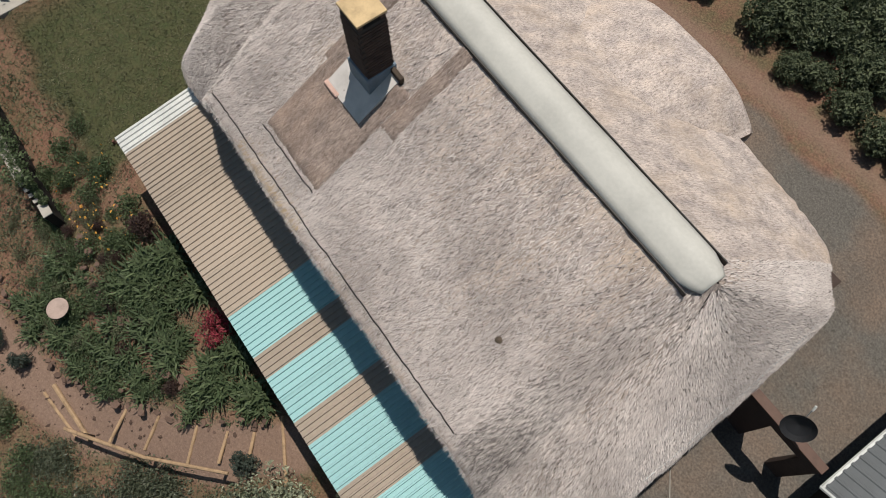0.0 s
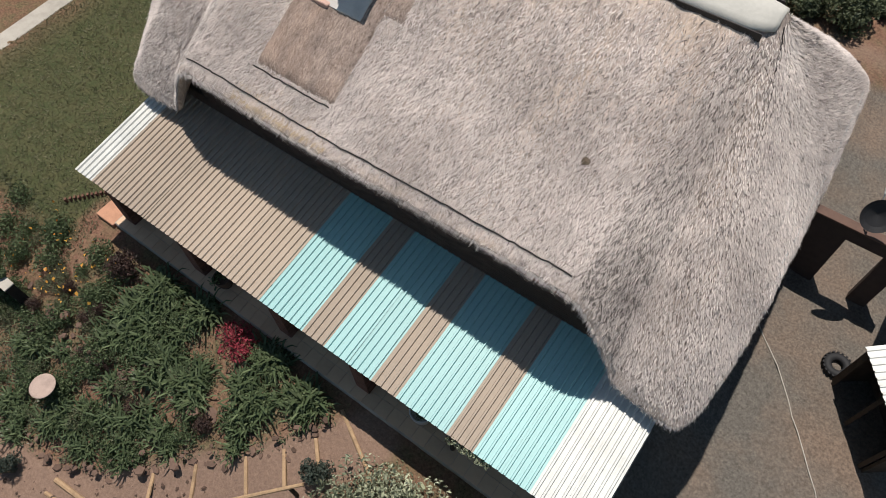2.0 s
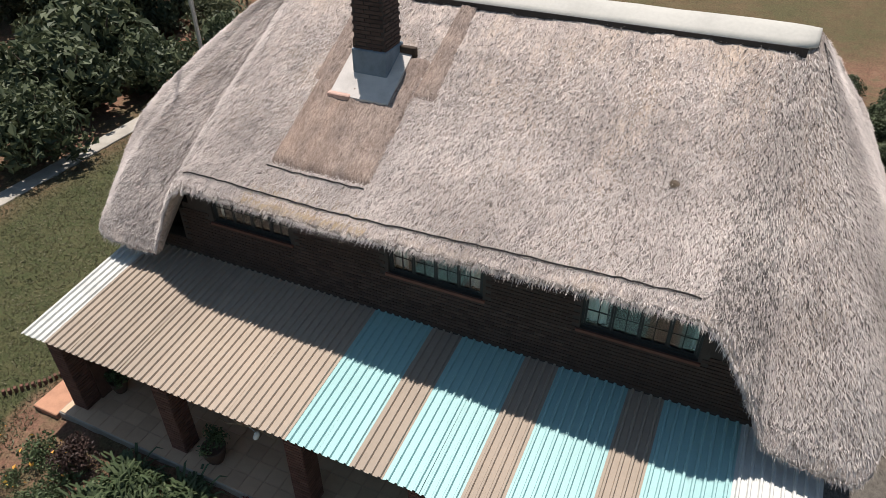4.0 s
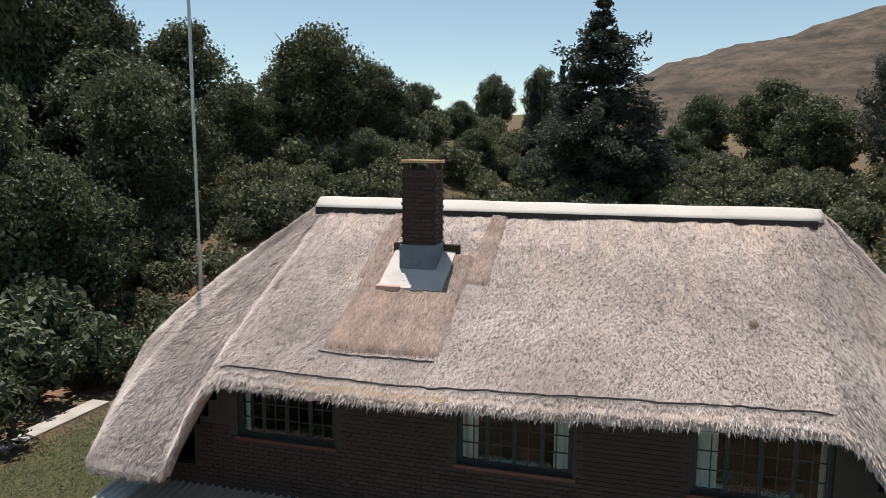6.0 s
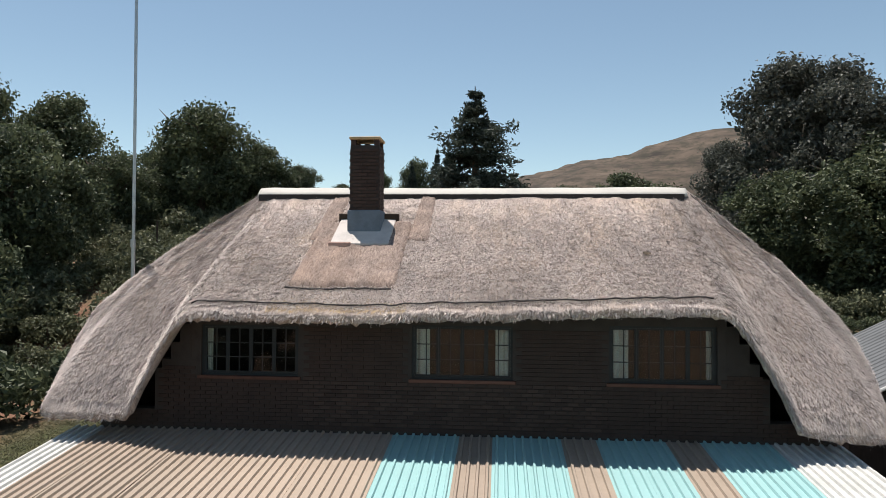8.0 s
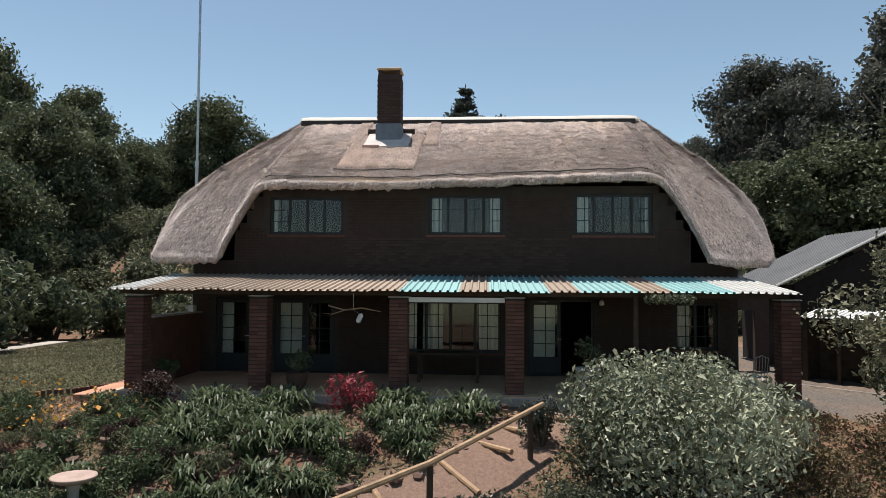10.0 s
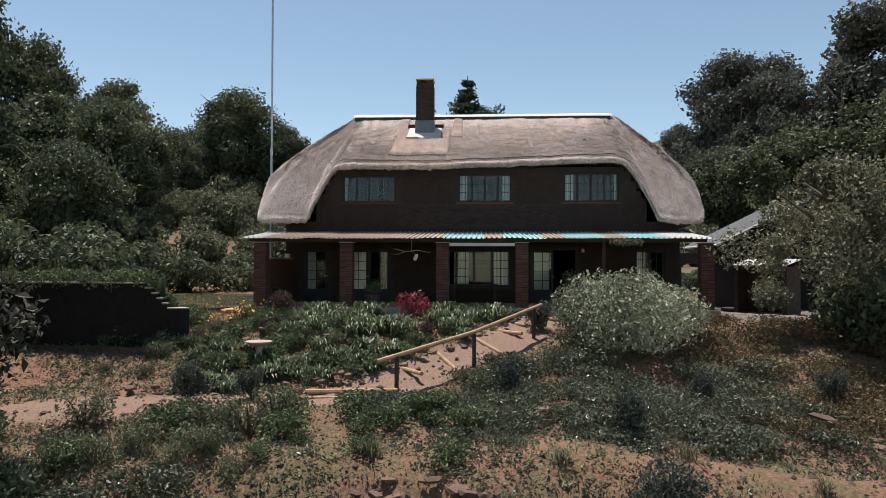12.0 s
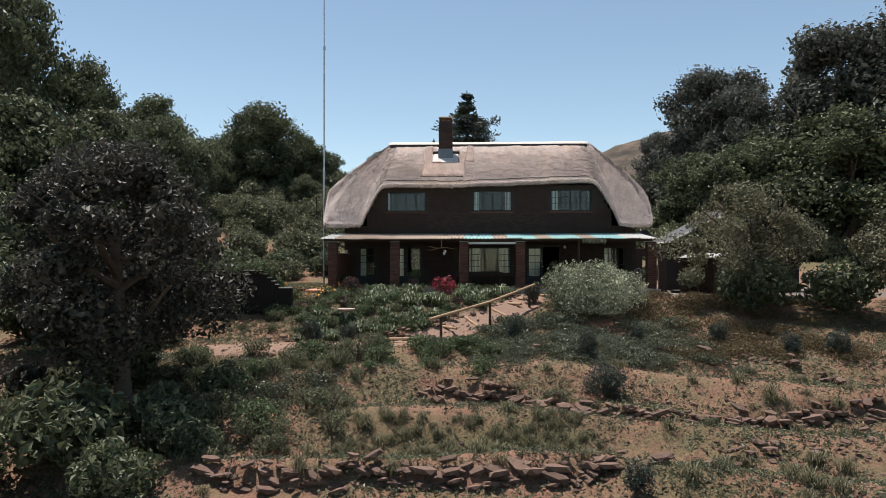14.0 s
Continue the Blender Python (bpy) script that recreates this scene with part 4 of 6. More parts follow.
# ---- verandah ----
verandah = empty("verandah", "tiled brick-pillared verandah along the house front", "verandah", kind="structure")
VX0, VX1, VY0, VY1 = -14.28, 1.75, -1.5, 2.04
EAVE_Z, BACK_Z = 2.5, 2.88
FLOOR_Z = 0.15
part("plinth", boxed(-14.1, 1.9, -1.62, WALL_Y - 0.002, -0.9, FLOOR_Z - 0.03, bevel=0.02), M_CONCRETE, verandah)

vroof = empty("verandah_roof", "lean-to of white, weathered tan and turquoise ribbed steel sheets", "roof", kind="structure")
SW = (VX1 - VX0) / 23
TINT = {0: M_WHITE, 22: M_WHITE, 21: M_WHITE}
for k in (10, 11, 13, 14, 16, 17, 19, 20):
    TINT[k] = M_TEAL
made = {}


def ribbed(width, depth, drop, ribs=4, rise=0.045):
    """A ribbed sheet from its upper edge at the origin down to -y."""
    bm = bmesh.new()
    p = width / ribs
    prof = []
    for r in range(ribs):
        x = r * p
        prof += [(x, 0), (x + p * 0.32, 0), (x + p * 0.42, rise), (x + p * 0.64, rise), (x + p * 0.74, 0)]
    prof.append((width + 0.01, 0))
    segs = 6
    rows_ = []
    for s in range(segs + 1):
        t = s / segs
        rows_.append([bm.verts.new((x, -depth * t, -drop * t + z)) for x, z in prof])
    for a, b in zip(rows_, rows_[1:]):
        for i in range(len(prof) - 1):
            bm.faces.new((a[i], b[i], b[i + 1], a[i + 1]))
    return bm


for k in range(23):
    mat = TINT.get(k, M_TAN)
    if mat.name not in made:
        ob = part("sheet", ribbed(SW, VY1 - VY0, BACK_Z - EAVE_Z), mat, vroof, {M_WHITE: "white sheet", M_TEAL: "turquoise sheet", M_TAN: "weathered tan sheet"}[mat])
        ob.modifiers.new("thick", "SOLIDIFY").thickness = 0.004
        made[mat.name] = ob
        ob.matrix_basis = pose(VX0 + SW * k, VY1, BACK_Z)
    else:
        o = share(made[mat.name], pose(VX0 + SW * k, VY1, BACK_Z + 0.004 * (k % 2), random.uniform(-0.25, 0.25), 0, random.uniform(-0.15, 0.15)))
        o.modifiers.new("thick", "SOLIDIFY").thickness = 0.004
for y in (-1.15, 0.4, 1.9):
    z = EAVE_Z + (y - VY0) * (BACK_Z - EAVE_Z) / (VY1 - VY0)
    part("purlin", boxed(VX0 + 0.15, VX1 - 0.15, y - 0.035, y + 0.035, z - 0.14, z - 0.03), M_TIMBER, vroof)

COLUMNS = [-13.67, -10.66, -7.33, -4.62, 1.58]
bk = bmesh.new()
box(bk, -0.105, 0.105, -0.012, 0.012, -0.034, 0.034, bevel=0.004)
for n, x in enumerate(COLUMNS):
    col_ob = empty("brick_pillar", "square brown brick pillar holding the verandah roof", "pillar", "verandah pillars")
    col_ob.location = (x, -1.1, FLOOR_Z)
    part("shaft", boxed(-0.2, 0.2, -0.2, 0.2, -0.02, 2.2), M_MORTAR, col_ob)
    part("capital", boxed(-0.24, 0.24, -0.24, 0.24, 2.202, 2.23, bevel=0.008), M_CONCRETE, col_ob)
    if n == 0:
        pillar_brick = part("brick", bk.copy(), M_BRICK_RED, col_ob)
        pillar_brick.matrix_basis = pose(-0.1, -0.206, 0.04)
    for row in range(25):
        for side in range(3):
            for k in (-1, 1):
                if n == 0 and row == 0 and side == 0 and k == -1:
                    continue
                off = k * 0.1
                z = 0.04 + row * 0.0865
                m = {0: pose(off, -0.206, z), 1: pose(-0.206, off, z, 0, 0, 90), 2: pose(0.206, off, z, 0, 0, 90)}[side]
                share(pillar_brick, m, col_ob)
post = empty("slim_post", "slim dark timber post under the verandah eave", "post")
part("shaft", tubed([(-1.85, -1.2, FLOOR_Z), (-1.85, -1.2, 2.42)], 0.06), M_TIMBER, post)

# low brick wall closing the verandah's end, and a sill wall
endwall = empty("verandah_end_wall", "low brown brick wall at the verandah's end", "wall", kind="structure")
part("wall", boxed(-13.66, -13.42, -0.88, WALL_Y - 0.004, FLOOR_Z - 0.02, 1.8), M_BRICK_RED, endwall)
part("coping", boxed(-13.68, -13.4, -0.88, WALL_Y - 0.004, 1.802, 1.85), M_CONCRETE, endwall)
part("alarm_box", boxed(-13.6, -13.45, 1.5, 1.75, 1.852, 2.02), M_CURTAIN, endwall)
part("beam", boxed(-7.1, -4.85, -1.2, -1.1, 2.25, 2.36), M_STEEL, vroof, "pale blind box under the eave")


# ---- plants ----
def scatter(name, verts, faces, mat, label="", category="", kind="", parent=None):
    ob = mesh_from(name, verts, faces, mat, parent)
    return tagged(ob, label, category, kind=kind) if label else ob


def join(chunks):
    vs, fs, k = [], [], 0
    for v, f in chunks:
        vs.append(v)
        fs.append(f + k)
        k += len(v)
    return np.concatenate(vs), np.concatenate(fs)


def limbs(bm, base, top, radius, n, spread, rng, levels=2):
    """A tapered trunk with forking limbs; returns the limb ends."""
    base, top = Vector(base), Vector(top)
    mid = base.lerp(top, 0.5) + Vector(rng.normal(size=3) * 0.06 * (top - base).length) * Vector((1, 1, 0)).length * 0.5
    tube(bm, [base, base.lerp(mid, 0.5), mid, top], [radius * 1.25, radius, radius * 0.8, radius * 0.45], 8)
    ends = [top]
    for k in range(n):
        a = 2 * math.pi * (k + rng.random()) / n
        s = 0.4 + 0.55 * rng.random()
        p = base.lerp(top, s)
        q = p + Vector((math.cos(a), math.sin(a), 0.55 + 0.5 * rng.random())) * spread * (0.6 + 0.5 * rng.random())
        m = p.lerp(q, 0.5) + Vector((0, 0, -0.06 * spread))
        tube(bm, [p, m, q], [radius * 0.5, radius * 0.33, radius * 0.14], 6)
        ends.append(q)
        if levels > 1:
            for _ in range(2):
                w = m.lerp(q, 0.4 + 0.5 * rng.random())
                e = w + Vector((rng.normal(), rng.normal(), 0.5 + abs(rng.normal()) * 0.4)) * spread * 0.3
                tube(bm, [w, e], [radius * 0.18, radius * 0.06], 5)
                ends.append(e)
    return ends


def broadleaf(height, width, leaf, n, mat, bark, seed, label, category="tree", trunk=0.35, lumps=26, open_=0.0):
    rng = np.random.default_rng(seed)
    t = empty("tree", label, category)
    bm = bmesh.new()
    ends = limbs(bm, (0, 0, -0.4), (rng.normal() * 0.3, rng.normal() * 0.3, height * 0.66), height * 0.03, 8, width * 0.25, rng)
    part("trunk", bm, bark, t)
    cs, rs = [], []
    for k in range(lumps):
        z = trunk + (1 - trunk) * rng.random() ** 0.8
        a = rng.random() * 2 * math.pi
        r = width * 0.5 * (0.82 + 0.3 * math.sin(2 * a + seed) * math.sin(3 * a + 5 * z)) * math.sqrt(max(0.06, 1 - ((z - (trunk + 0.35 * (1 - trunk))) / (0.66 * (1 - trunk) + 0.12)) ** 2)) * 0.82
        d = r * (0.3 + 0.72 * math.sqrt(rng.random())) if z < 0.85 else r * 0.9 * rng.random()
        cs.append((math.cos(a) * d, math.sin(a) * d, z * height * 0.9))
        q = width * (0.05 + 0.1 * rng.random() ** 1.5)
        rs.append((q, q, q * (0.62 + 0.25 * rng.random())))
    p, d = blob_points(n, cs, rs, rng, 0.4 + open_)
    p = p + rng.normal(size=p.shape) * width * (0.02 if width > 10 else 0.011)
    scatter("crown", *leaves(p, leaf, d, 0.6, rng=rng), mat, parent=t)
    return t


def conifer(height, width, leaf, n, mat, seed, label):
    rng = np.random.default_rng(seed)
    t = empty("conifer_tree", label, "tree")
    bm = bmesh.new()
    tube(bm, [(0, 0, -0.4), (0.05, 0, height * 0.5), (0, 0.05, height)], [height * 0.022, height * 0.014, 0.03], 8)
    pts, nor = [], []
    tiers = 26
    for k in range(tiers):
        z = height * (0.06 + 0.92 * (k + rng.uniform(-0.6, 0.6)) / tiers)
        rad = width * 0.5 * (1 - k / tiers) ** 0.8 * (0.6 + 0.6 * rng.random())
        for b in range(7):
            a = rng.random() * 2 * math.pi
            L = rad * (0.6 + 0.5 * rng.random())
            tip = np.array([math.cos(a) * L, math.sin(a) * L, z + 0.1 * L + 0.35 * L * rng.uniform(-1, 1)])
            if b < 3:
                tube(bm, [(0, 0, z), tuple(tip)], [0.05, 0.012], 4)
            m = max(3, int(n / (tiers * 7) * (0.5 + L / (width * 0.25))))
            s = rng.random(m) ** 0.7
            q = np.outer(1 - s, [0, 0, z]) + np.outer(s, tip) + rng.normal(size=(m, 3)) * np.array([0.24, 0.24, 0.24]) * (0.55 + L * 0.16)
            pts.append(q)
            nor.append(np.tile([0, 0, 0.6], (m, 1)))
    part("trunk", bm, M_BARK, t)
    scatter("crown", *leaves(np.concatenate(pts), leaf, np.concatenate(nor), 0.4, rng=rng), mat, parent=t)
    return t


def bush(name, w, h, leaf, n, mat, seed, label, category="bush", group="", aspect=0.55, lumps=9, stems=True):
    """A low bush: woody stems and clumps of leaves, uneven at the rim."""
    rng = np.random.default_rng(seed)
    t = empty(name, label, category, group)
    if stems:
        bm = bmesh.new()
        for k in range(5):
            a = 2 * math.pi * k / 5 + rng.random()
            tube(bm, [(0, 0, -0.08), (math.cos(a) * w * 0.12, math.sin(a) * w * 0.12, h * 0.35), (math.cos(a) * w * 0.27, math.sin(a) * w * 0.27, h * 0.7)], [0.03 * w + 0.005, 0.02 * w + 0.004, 0.008], 5)
        part("stem", bm, M_BARK, t)
    cs, rs = [], []
    for k in range(lumps):
        a, d = rng.random() * 2 * math.pi, math.sqrt(rng.random()) * 0.33 * w
        z = h * (0.28 + 0.4 * rng.random() * (1 - d / w))
        cs.append((math.cos(a) * d, math.sin(a) * d, z))
        q = w * (0.17 + 0.1 * rng.random())
        rs.append((q, q, min(q, h * 0.36)))
    p, d = blob_points(n, cs, rs, rng, 0.4)
    p[:, 2] = np.abs(p[:, 2])
    scatter("foliage", *leaves(p, leaf, d, aspect, rng=rng), mat, parent=t)
    return t


def strap_clump(name, r, h, blades, mat, seed, label, category="plant", group="", width=0.035):
    """Arching strap leaves from one crown."""
    rng = np.random.default_rng(seed)
    t = empty(name, label, category, group)
    V, F = [], []
    for _ in range(blades):
        a = rng.random() * 2 * math.pi
        L, up = r * (0.5 + 0.6 * rng.random()), h * (0.55 + 0.6 * rng.random())
        b = np.array([rng.normal() * r * 0.28, rng.normal() * r * 0.28, 0])
        d = np.array([math.cos(a), math.sin(a), 0])
        s = np.array([-d[1], d[0], 0.1]) * width * (0.7 + 0.6 * rng.random())
        k = len(V)
        for q, wd in ((0, 0.7), (0.4, 1.0), (0.75, 0.8)):
            c = b + d * L * q + np.array([0, 0, up * (1 - (1 - q * 1.25) ** 2) if q < 0.8 else up * 0.9])
            V += [c - s * wd, c + s * wd]
        V.append(b + d * L * 1.05 + np.array([0, 0, up * (0.55 + 0.25 * rng.random())]))
        F += [(k, k + 1, k + 3, k + 2), (k + 2, k + 3, k + 5, k + 4), (k + 4, k + 5, k + 6, k + 6)]
    F = [f[:3] if f[2] == f[3] else f for f in F]
    mesh_from("leaves", np.array(V), F, mat, t)
    return t


def place(ob, x, y, s=1.0, turn=0.0, sink=0.05, sz=None, label=""):
    o = copy_thing(ob, pose(x, y, gz(x, y) - sink, 0, 0, turn))
    o.scale = (s, s, sz if sz else s)
    if label:
        o["label"] = label
    return o


def settle(ob, x, y, s=1.0, turn=0.0, sink=0.05, sz=None):
    ob.matrix_basis = pose(x, y, gz(x, y) - sink, 0, 0, turn)
    ob.scale = (s, s, sz if sz else s)
    return ob


rng = random.Random(11)

# woods on the hillside
oak_a = broadleaf(15, 13, 0.34, 26000, L_TREE, M_BARK, 21, "tall dark green broadleaf tree on the hillside", trunk=0.12, lumps=120)
oak_b = broadleaf(12, 13, 0.34, 25000, L_TREE, M_BARK, 22, "round dark green broadleaf tree on the hillside", trunk=0.08, lumps=110)
gum_a = broadleaf(20, 13, 0.34, 20000, L_GUM, M_BARK_PALE, 23, "tall open-crowned gum tree with a pale trunk", trunk=0.25, lumps=80, open_=0.2)
fir_a = conifer(18, 13.5, 0.34, 24000, L_CONIFER, 24, "dark ragged conifer rising behind the house")
shrub_a = bush("hill_shrub", 4.6, 3.2, 0.30, 2300, L_SHRUB, 31, "dense green shrub on the hillside", "shrub", "hillside shrubs", lumps=12)
shrub_b = bush("hill_shrub", 4.2, 2.5, 0.27, 2100, L_SHRUB, 32, "low spreading green shrub on the hillside", "shrub", "hillside shrubs", lumps=12)
shrub_c = bush("dark_shrub", 3.6, 3.0, 0.26, 2300, L_TREE, 33, "dense dark green shrub", "shrub", "dark shrubs", lumps=11)


def top_to(ob, base_h, x, y, top, turn=0.0, wide=1.0):
    s = (crown_top(top, y) - gz(x, y)) / base_h
    o = copy_thing(ob, pose(x, y, gz(x, y) - 0.3, 0, 0, turn))
    o.scale = (s * wide, s * wide, s)
    return o


settle(oak_a, -47, 50, 1, 30)
oak_a.scale = ((crown_top(23.5, 50) - gz(-47, 50)) / 14.2,) * 3
settle(oak_b, -34, 53, 1, 80)
oak_b.scale = ((crown_top(23.0, 53) - gz(-34, 53)) / 11.3,) * 3
settle(gum_a, 25, 63, 1, 10)
gum_a.scale = ((crown_top(31.0, 63) - gz(25, 63)) / 19.0,) * 3
settle(fir_a, -7.6, 58, 1, 0)
fir_a.scale = (1.35, 1.35, (crown_top(26.5, 58) - gz(-7.6, 58)) / 18.0)
for ob, bh, x, y, top, turn, wide in (
    (oak_a, 14.2, -57, 39, 33, 120, 0.62), (oak_a, 14.2, -68, 50, 27, 200, 1), (oak_b, 11.3, -41, 60, 21, 10, 1), (oak_b, 11.3, -28, 66, 20, 150, 1), (oak_b, 11.3, -54, 33, 17, 260, 1),
    (oak_b, 11.3, -23, 84, 23.5, 30, 0.8), (oak_a, 14.2, -17.5, 90, 25.5, 60, 0.7), (oak_b, 11.3, -27, 48, 13.5, 45, 1), (oak_b, 11.3, 4, 88, 21, 70, 1), (oak_b, 11.3, 12, 84, 22, 170, 1.1),
    (fir_a, 18, -13, 76, 24.5, 40, 0.55), (fir_a, 18, -10.8, 66, 22, 90, 1.1), (fir_a, 18, -3.6, 60, 18.5, 140, 1.35), (fir_a, 18, -16, 74, 22.5, 200, 0.5),
    (gum_a, 19, 31, 66, 32, 100, 1), (gum_a, 19, 19.5, 66, 23, 200, 0.9), (gum_a, 19, 37, 52, 33, 300, 1.1), (gum_a, 19, 46, 48, 36, 30, 1.1), (gum_a, 19, 54, 60, 40, 150, 1),
    (oak_a, 14.2, 27, 50, 18, 20, 1.2), (oak_a, 14.2, 35, 46, 20, 210, 1.2), (oak_b, 11.3, 22, 56, 17, 300, 1.1), (oak_a, 14.2, 44, 42, 24, 90, 1.1),
    (oak_b, 11.3, -39, 47, 17.5, 75, 1.1), (oak_b, 11.3, -30, 58, 20.5, 330, 1.0), (oak_a, 14.2, -52, 44, 26, 290, 0.8), (oak_b, 11.3, -47, 40, 19, 165, 1.1), (oak_b, 11.3, -24, 70, 18.5, 250, 1.1),
    (oak_b, 11.3, -62, 40, 24, 20, 0.9), (oak_b, 11.3, -20, 60, 14.5, 100, 1.2), (oak_b, 11.3, 0, 70, 15.5, 210, 1.2), (oak_b, 11.3, 14, 72, 18.5, 35, 1.2), (oak_a, 14.2, 40, 56, 27, 15, 1.0), (gum_a, 19, 28, 57, 27, 260, 1.0), (oak_b, 11.3, 31, 53, 20, 145, 1.1),
    (oak_b, 11.3, -36, 30, 15.5, 15, 0.9), (oak_b, 11.3, -44, 22, 15, 210, 1), (oak_b, 11.3, -33, 19, 9.5, 100, 0.9), (oak_a, 14.2, -48, 12, 17, 140, 1), (oak_b, 11.3, -40, 6, 10, 240, 1),
):
    top_to(ob, bh, x, y, top, turn, wide)

n_hill = 0
for gx_ in np.arange(-58, 50, 4.0):
    for gy_ in np.arange(43, 78, 4.2):
        x, y = gx_ + rng.uniform(-1.6, 1.6), gy_ + rng.uniform(-1.6, 1.6)
        s = rng.uniform(0.75, 1.35)
        if n_hill < 280:
            o = (settle if n_hill == 0 else place)(shrub_a if rng.random() < 0.55 or n_hill == 0 else shrub_b, x, y, s, rng.uniform(0, 360), 0.25)
            n_hill += 1
settle(shrub_b, -21, 36, 1.0, 30, 0.2)
for _ in range(44):
    x = rng.uniform(-42, -20)
    y = rng.uniform(19, 43)
    place(shrub_b if rng.random() < 0.5 else shrub_a, x, y, rng.uniform(0.7, 1.15), rng.uniform(0, 360), 0.25)
# dark shrubs beside the lawn and beyond the road
settle(shrub_c, -25, 7, 1.2, 0)
for x, y, s in ((-27, 10.5, 1.5), (-25.5, 14, 1.2), (-29, 14, 1.7), (-31, 8, 1.8), (-28, 4, 1.5), (-32, 2, 1.8), (-26, -2, 1.0), (-29, -5, 1.4), (-24.5, 18, 1.1), (-22, 21, 0.9), (-19, 22.5, 0.85), (-16, 23.5, 0.85), (-34, -4, 2.0), (-36, 4, 2.2), (-27, -12, 1.5), (-31, -10, 2.0), (-24, -8, 0.9)):
    place(shrub_c, x, y, s, rng.uniform(0, 360), 0.2)
for x in np.arange(-30, 34, 2.1):
    place(shrub_c, x + rng.uniform(-0.3, 0.3), 40.5 + 0.03 * x + rng.uniform(-0.4, 0.4), rng.uniform(0.62, 0.75), rng.uniform(0, 360), 0.2, 0.55)
for _ in range(120):
    x, y = rng.uniform(-14, 9), rng.uniform(18.9, 25)
    y += 0.09 * x
    place(shrub_c, x, y, rng.uniform(0.28, 0.55), rng.uniform(0, 360), 0.1)

# near trees beside the way down
front_tree = broadleaf(8.2, 8.6, 0.17, 24000, L_DUSK, M_BARK, 41, "dark spreading tree with thin trunks on the slope", trunk=0.12, lumps=40, open_=0.1)
settle(front_tree, -17.0, -14.8, 1.0, 0, 0.2)
place(front_tree, -21.5, -8.5, 0.95, 130, 0.2)
place(front_tree, -24.5, -17.5, 1.1, 250, 0.2)
for x, y, s in ((-14.6, -13.4, 0.55), (-15.2, -16.4, 0.75), (-16.6, -18.4, 0.85), (-18.6, -19.6, 0.9), (-18.4, -12.2, 0.8), (-13.9, -17.6, 0.45), (-14.8, -19.8, 0.6)):
    place(shrub_c, x, y, s, 47 * x, 0.15)
thorn = broadleaf(6.0, 8.6, 0.13, 22000, L_ACACIA, M_BARK, 42, "wide thorn tree with fine olive leaves beside the yard", trunk=0.2, lumps=38, open_=0.1)
settle(thorn, 5.1, -3.4, 0.95, 0, 0.2, 0.95)
place(thorn, 13.0, -5.5, 1.1, 140, 0.2)
place(thorn, 11.0, -9.0, 0.8, 220, 0.2)
place(shrub_c, 5.0, -4.6, 0.9, 50, 0.1)
place(shrub_c, 8.4, -5.0, 0.95, 90, 0.1)

# ---- garden ----
big_bush = bush("variegated_bush", 5.2, 2.5, 0.115, 23000, L_PALE, 51, "large rounded bush with pale variegated leaves", "bush", lumps=34)
settle(big_bush, -1.65, -4.3, 0.88, 0, 0.15, 0.98)
red = bush("red_bush", 1.05, 1.0, 0.10, 900, L_RED, 52, "small bush with crimson leaves", "bush", aspect=0.25)
settle(red, -8.25, -2.35, 1.25)
plum = bush("plum_bush", 1.15, 1.1, 0.07, 1600, L_PLUM, 53, "dark plum-brown rounded bush", "bush")
settle(plum, -12.55, -2.35)
round_bush = bush("round_bush", 1.25, 1.15, 0.055, 3200, L_CONIFER, 54, "clipped blue-green round bush on the slope", "bush", "slope bushes", lumps=14)
settle(round_bush, -2.76, -12.91, 1.2)
upright = bush("upright_bush", 0.95, 1.15, 0.06, 1700, L_CONIFER, 55, "dark upright bush on the slope", "bush", "slope bushes")
settle(upright, -2.92, -10.39, 1.05, 0, 0.05, 1.25)
for x, y, s in ((4.06, -9.92, 1.0), (5.67, -10.08, 1.15), (2.38, -8.0, 1.0), (-3.32, -19.09, 0.9), (-11.58, -8.29, 0.95), (-13.0, -8.8, 1.2), (-5.2, -7.4, 1.2), (-0.6, -7.9, 0.9), (-4.2, -3.7, 1.1)):
    place(upright, x, y, s, rng.uniform(0, 360))
leafy_bush = bush("garden_shrub", 1.2, 0.7, 0.085, 700, L_GARDEN, 56, "low leafy green garden shrub", "shrub", "garden shrubs")
settle(leafy_bush, -8.9, -9.55)
for x, y, s in ((-6.24, -10.14, 1.0), (-12.51, -10.4, 1.3), (-12.76, -15.74, 1.4), (-10.2, -10.6, 1.1)):
    place(leafy_bush, x, y, s, 40 * x)
ivy_mat = bush("ground_ivy", 1.7, 0.42, 0.075, 1000, L_IVY, 57, "mat of dark glossy ground ivy", "ground cover", "ivy mats", stems=False, lumps=12)
settle(ivy_mat, -3.6, -7.4)
rust_mat = bush("rusty_ground_cover", 1.7, 0.4, 0.07, 900, L_RUST, 58, "low rusty-brown ground cover", "ground cover", "rusty mats", stems=False, lumps=12)
settle(rust_mat, 1.2, -5.6)
strap = strap_clump("strap_leaf_plant", 0.5, 0.42, 75, L_STRAP, 59, "clump of arching green strap leaves", "plant", "strap-leaf plants", 0.026)
settle(strap, -10.6, -2.6)
tuft = strap_clump("grass_tuft", 0.28, 0.32, 60, L_GRASS, 60, "tuft of pale grass on the slope", "grass", "grass tufts", 0.009)
settle(tuft, -5.9, -14.6)
grey_shrub = bush("grey_shrub", 1.2, 0.75, 0.06, 900, L_SHRUB, 61, "straggly grey-green shrub on the slope", "shrub", "slope shrubs")
settle(grey_shrub, -12.3, -16.1)


def free(x, y, gap=0.85):
    return float(path_off(np.array(x), np.array(y))) > gap


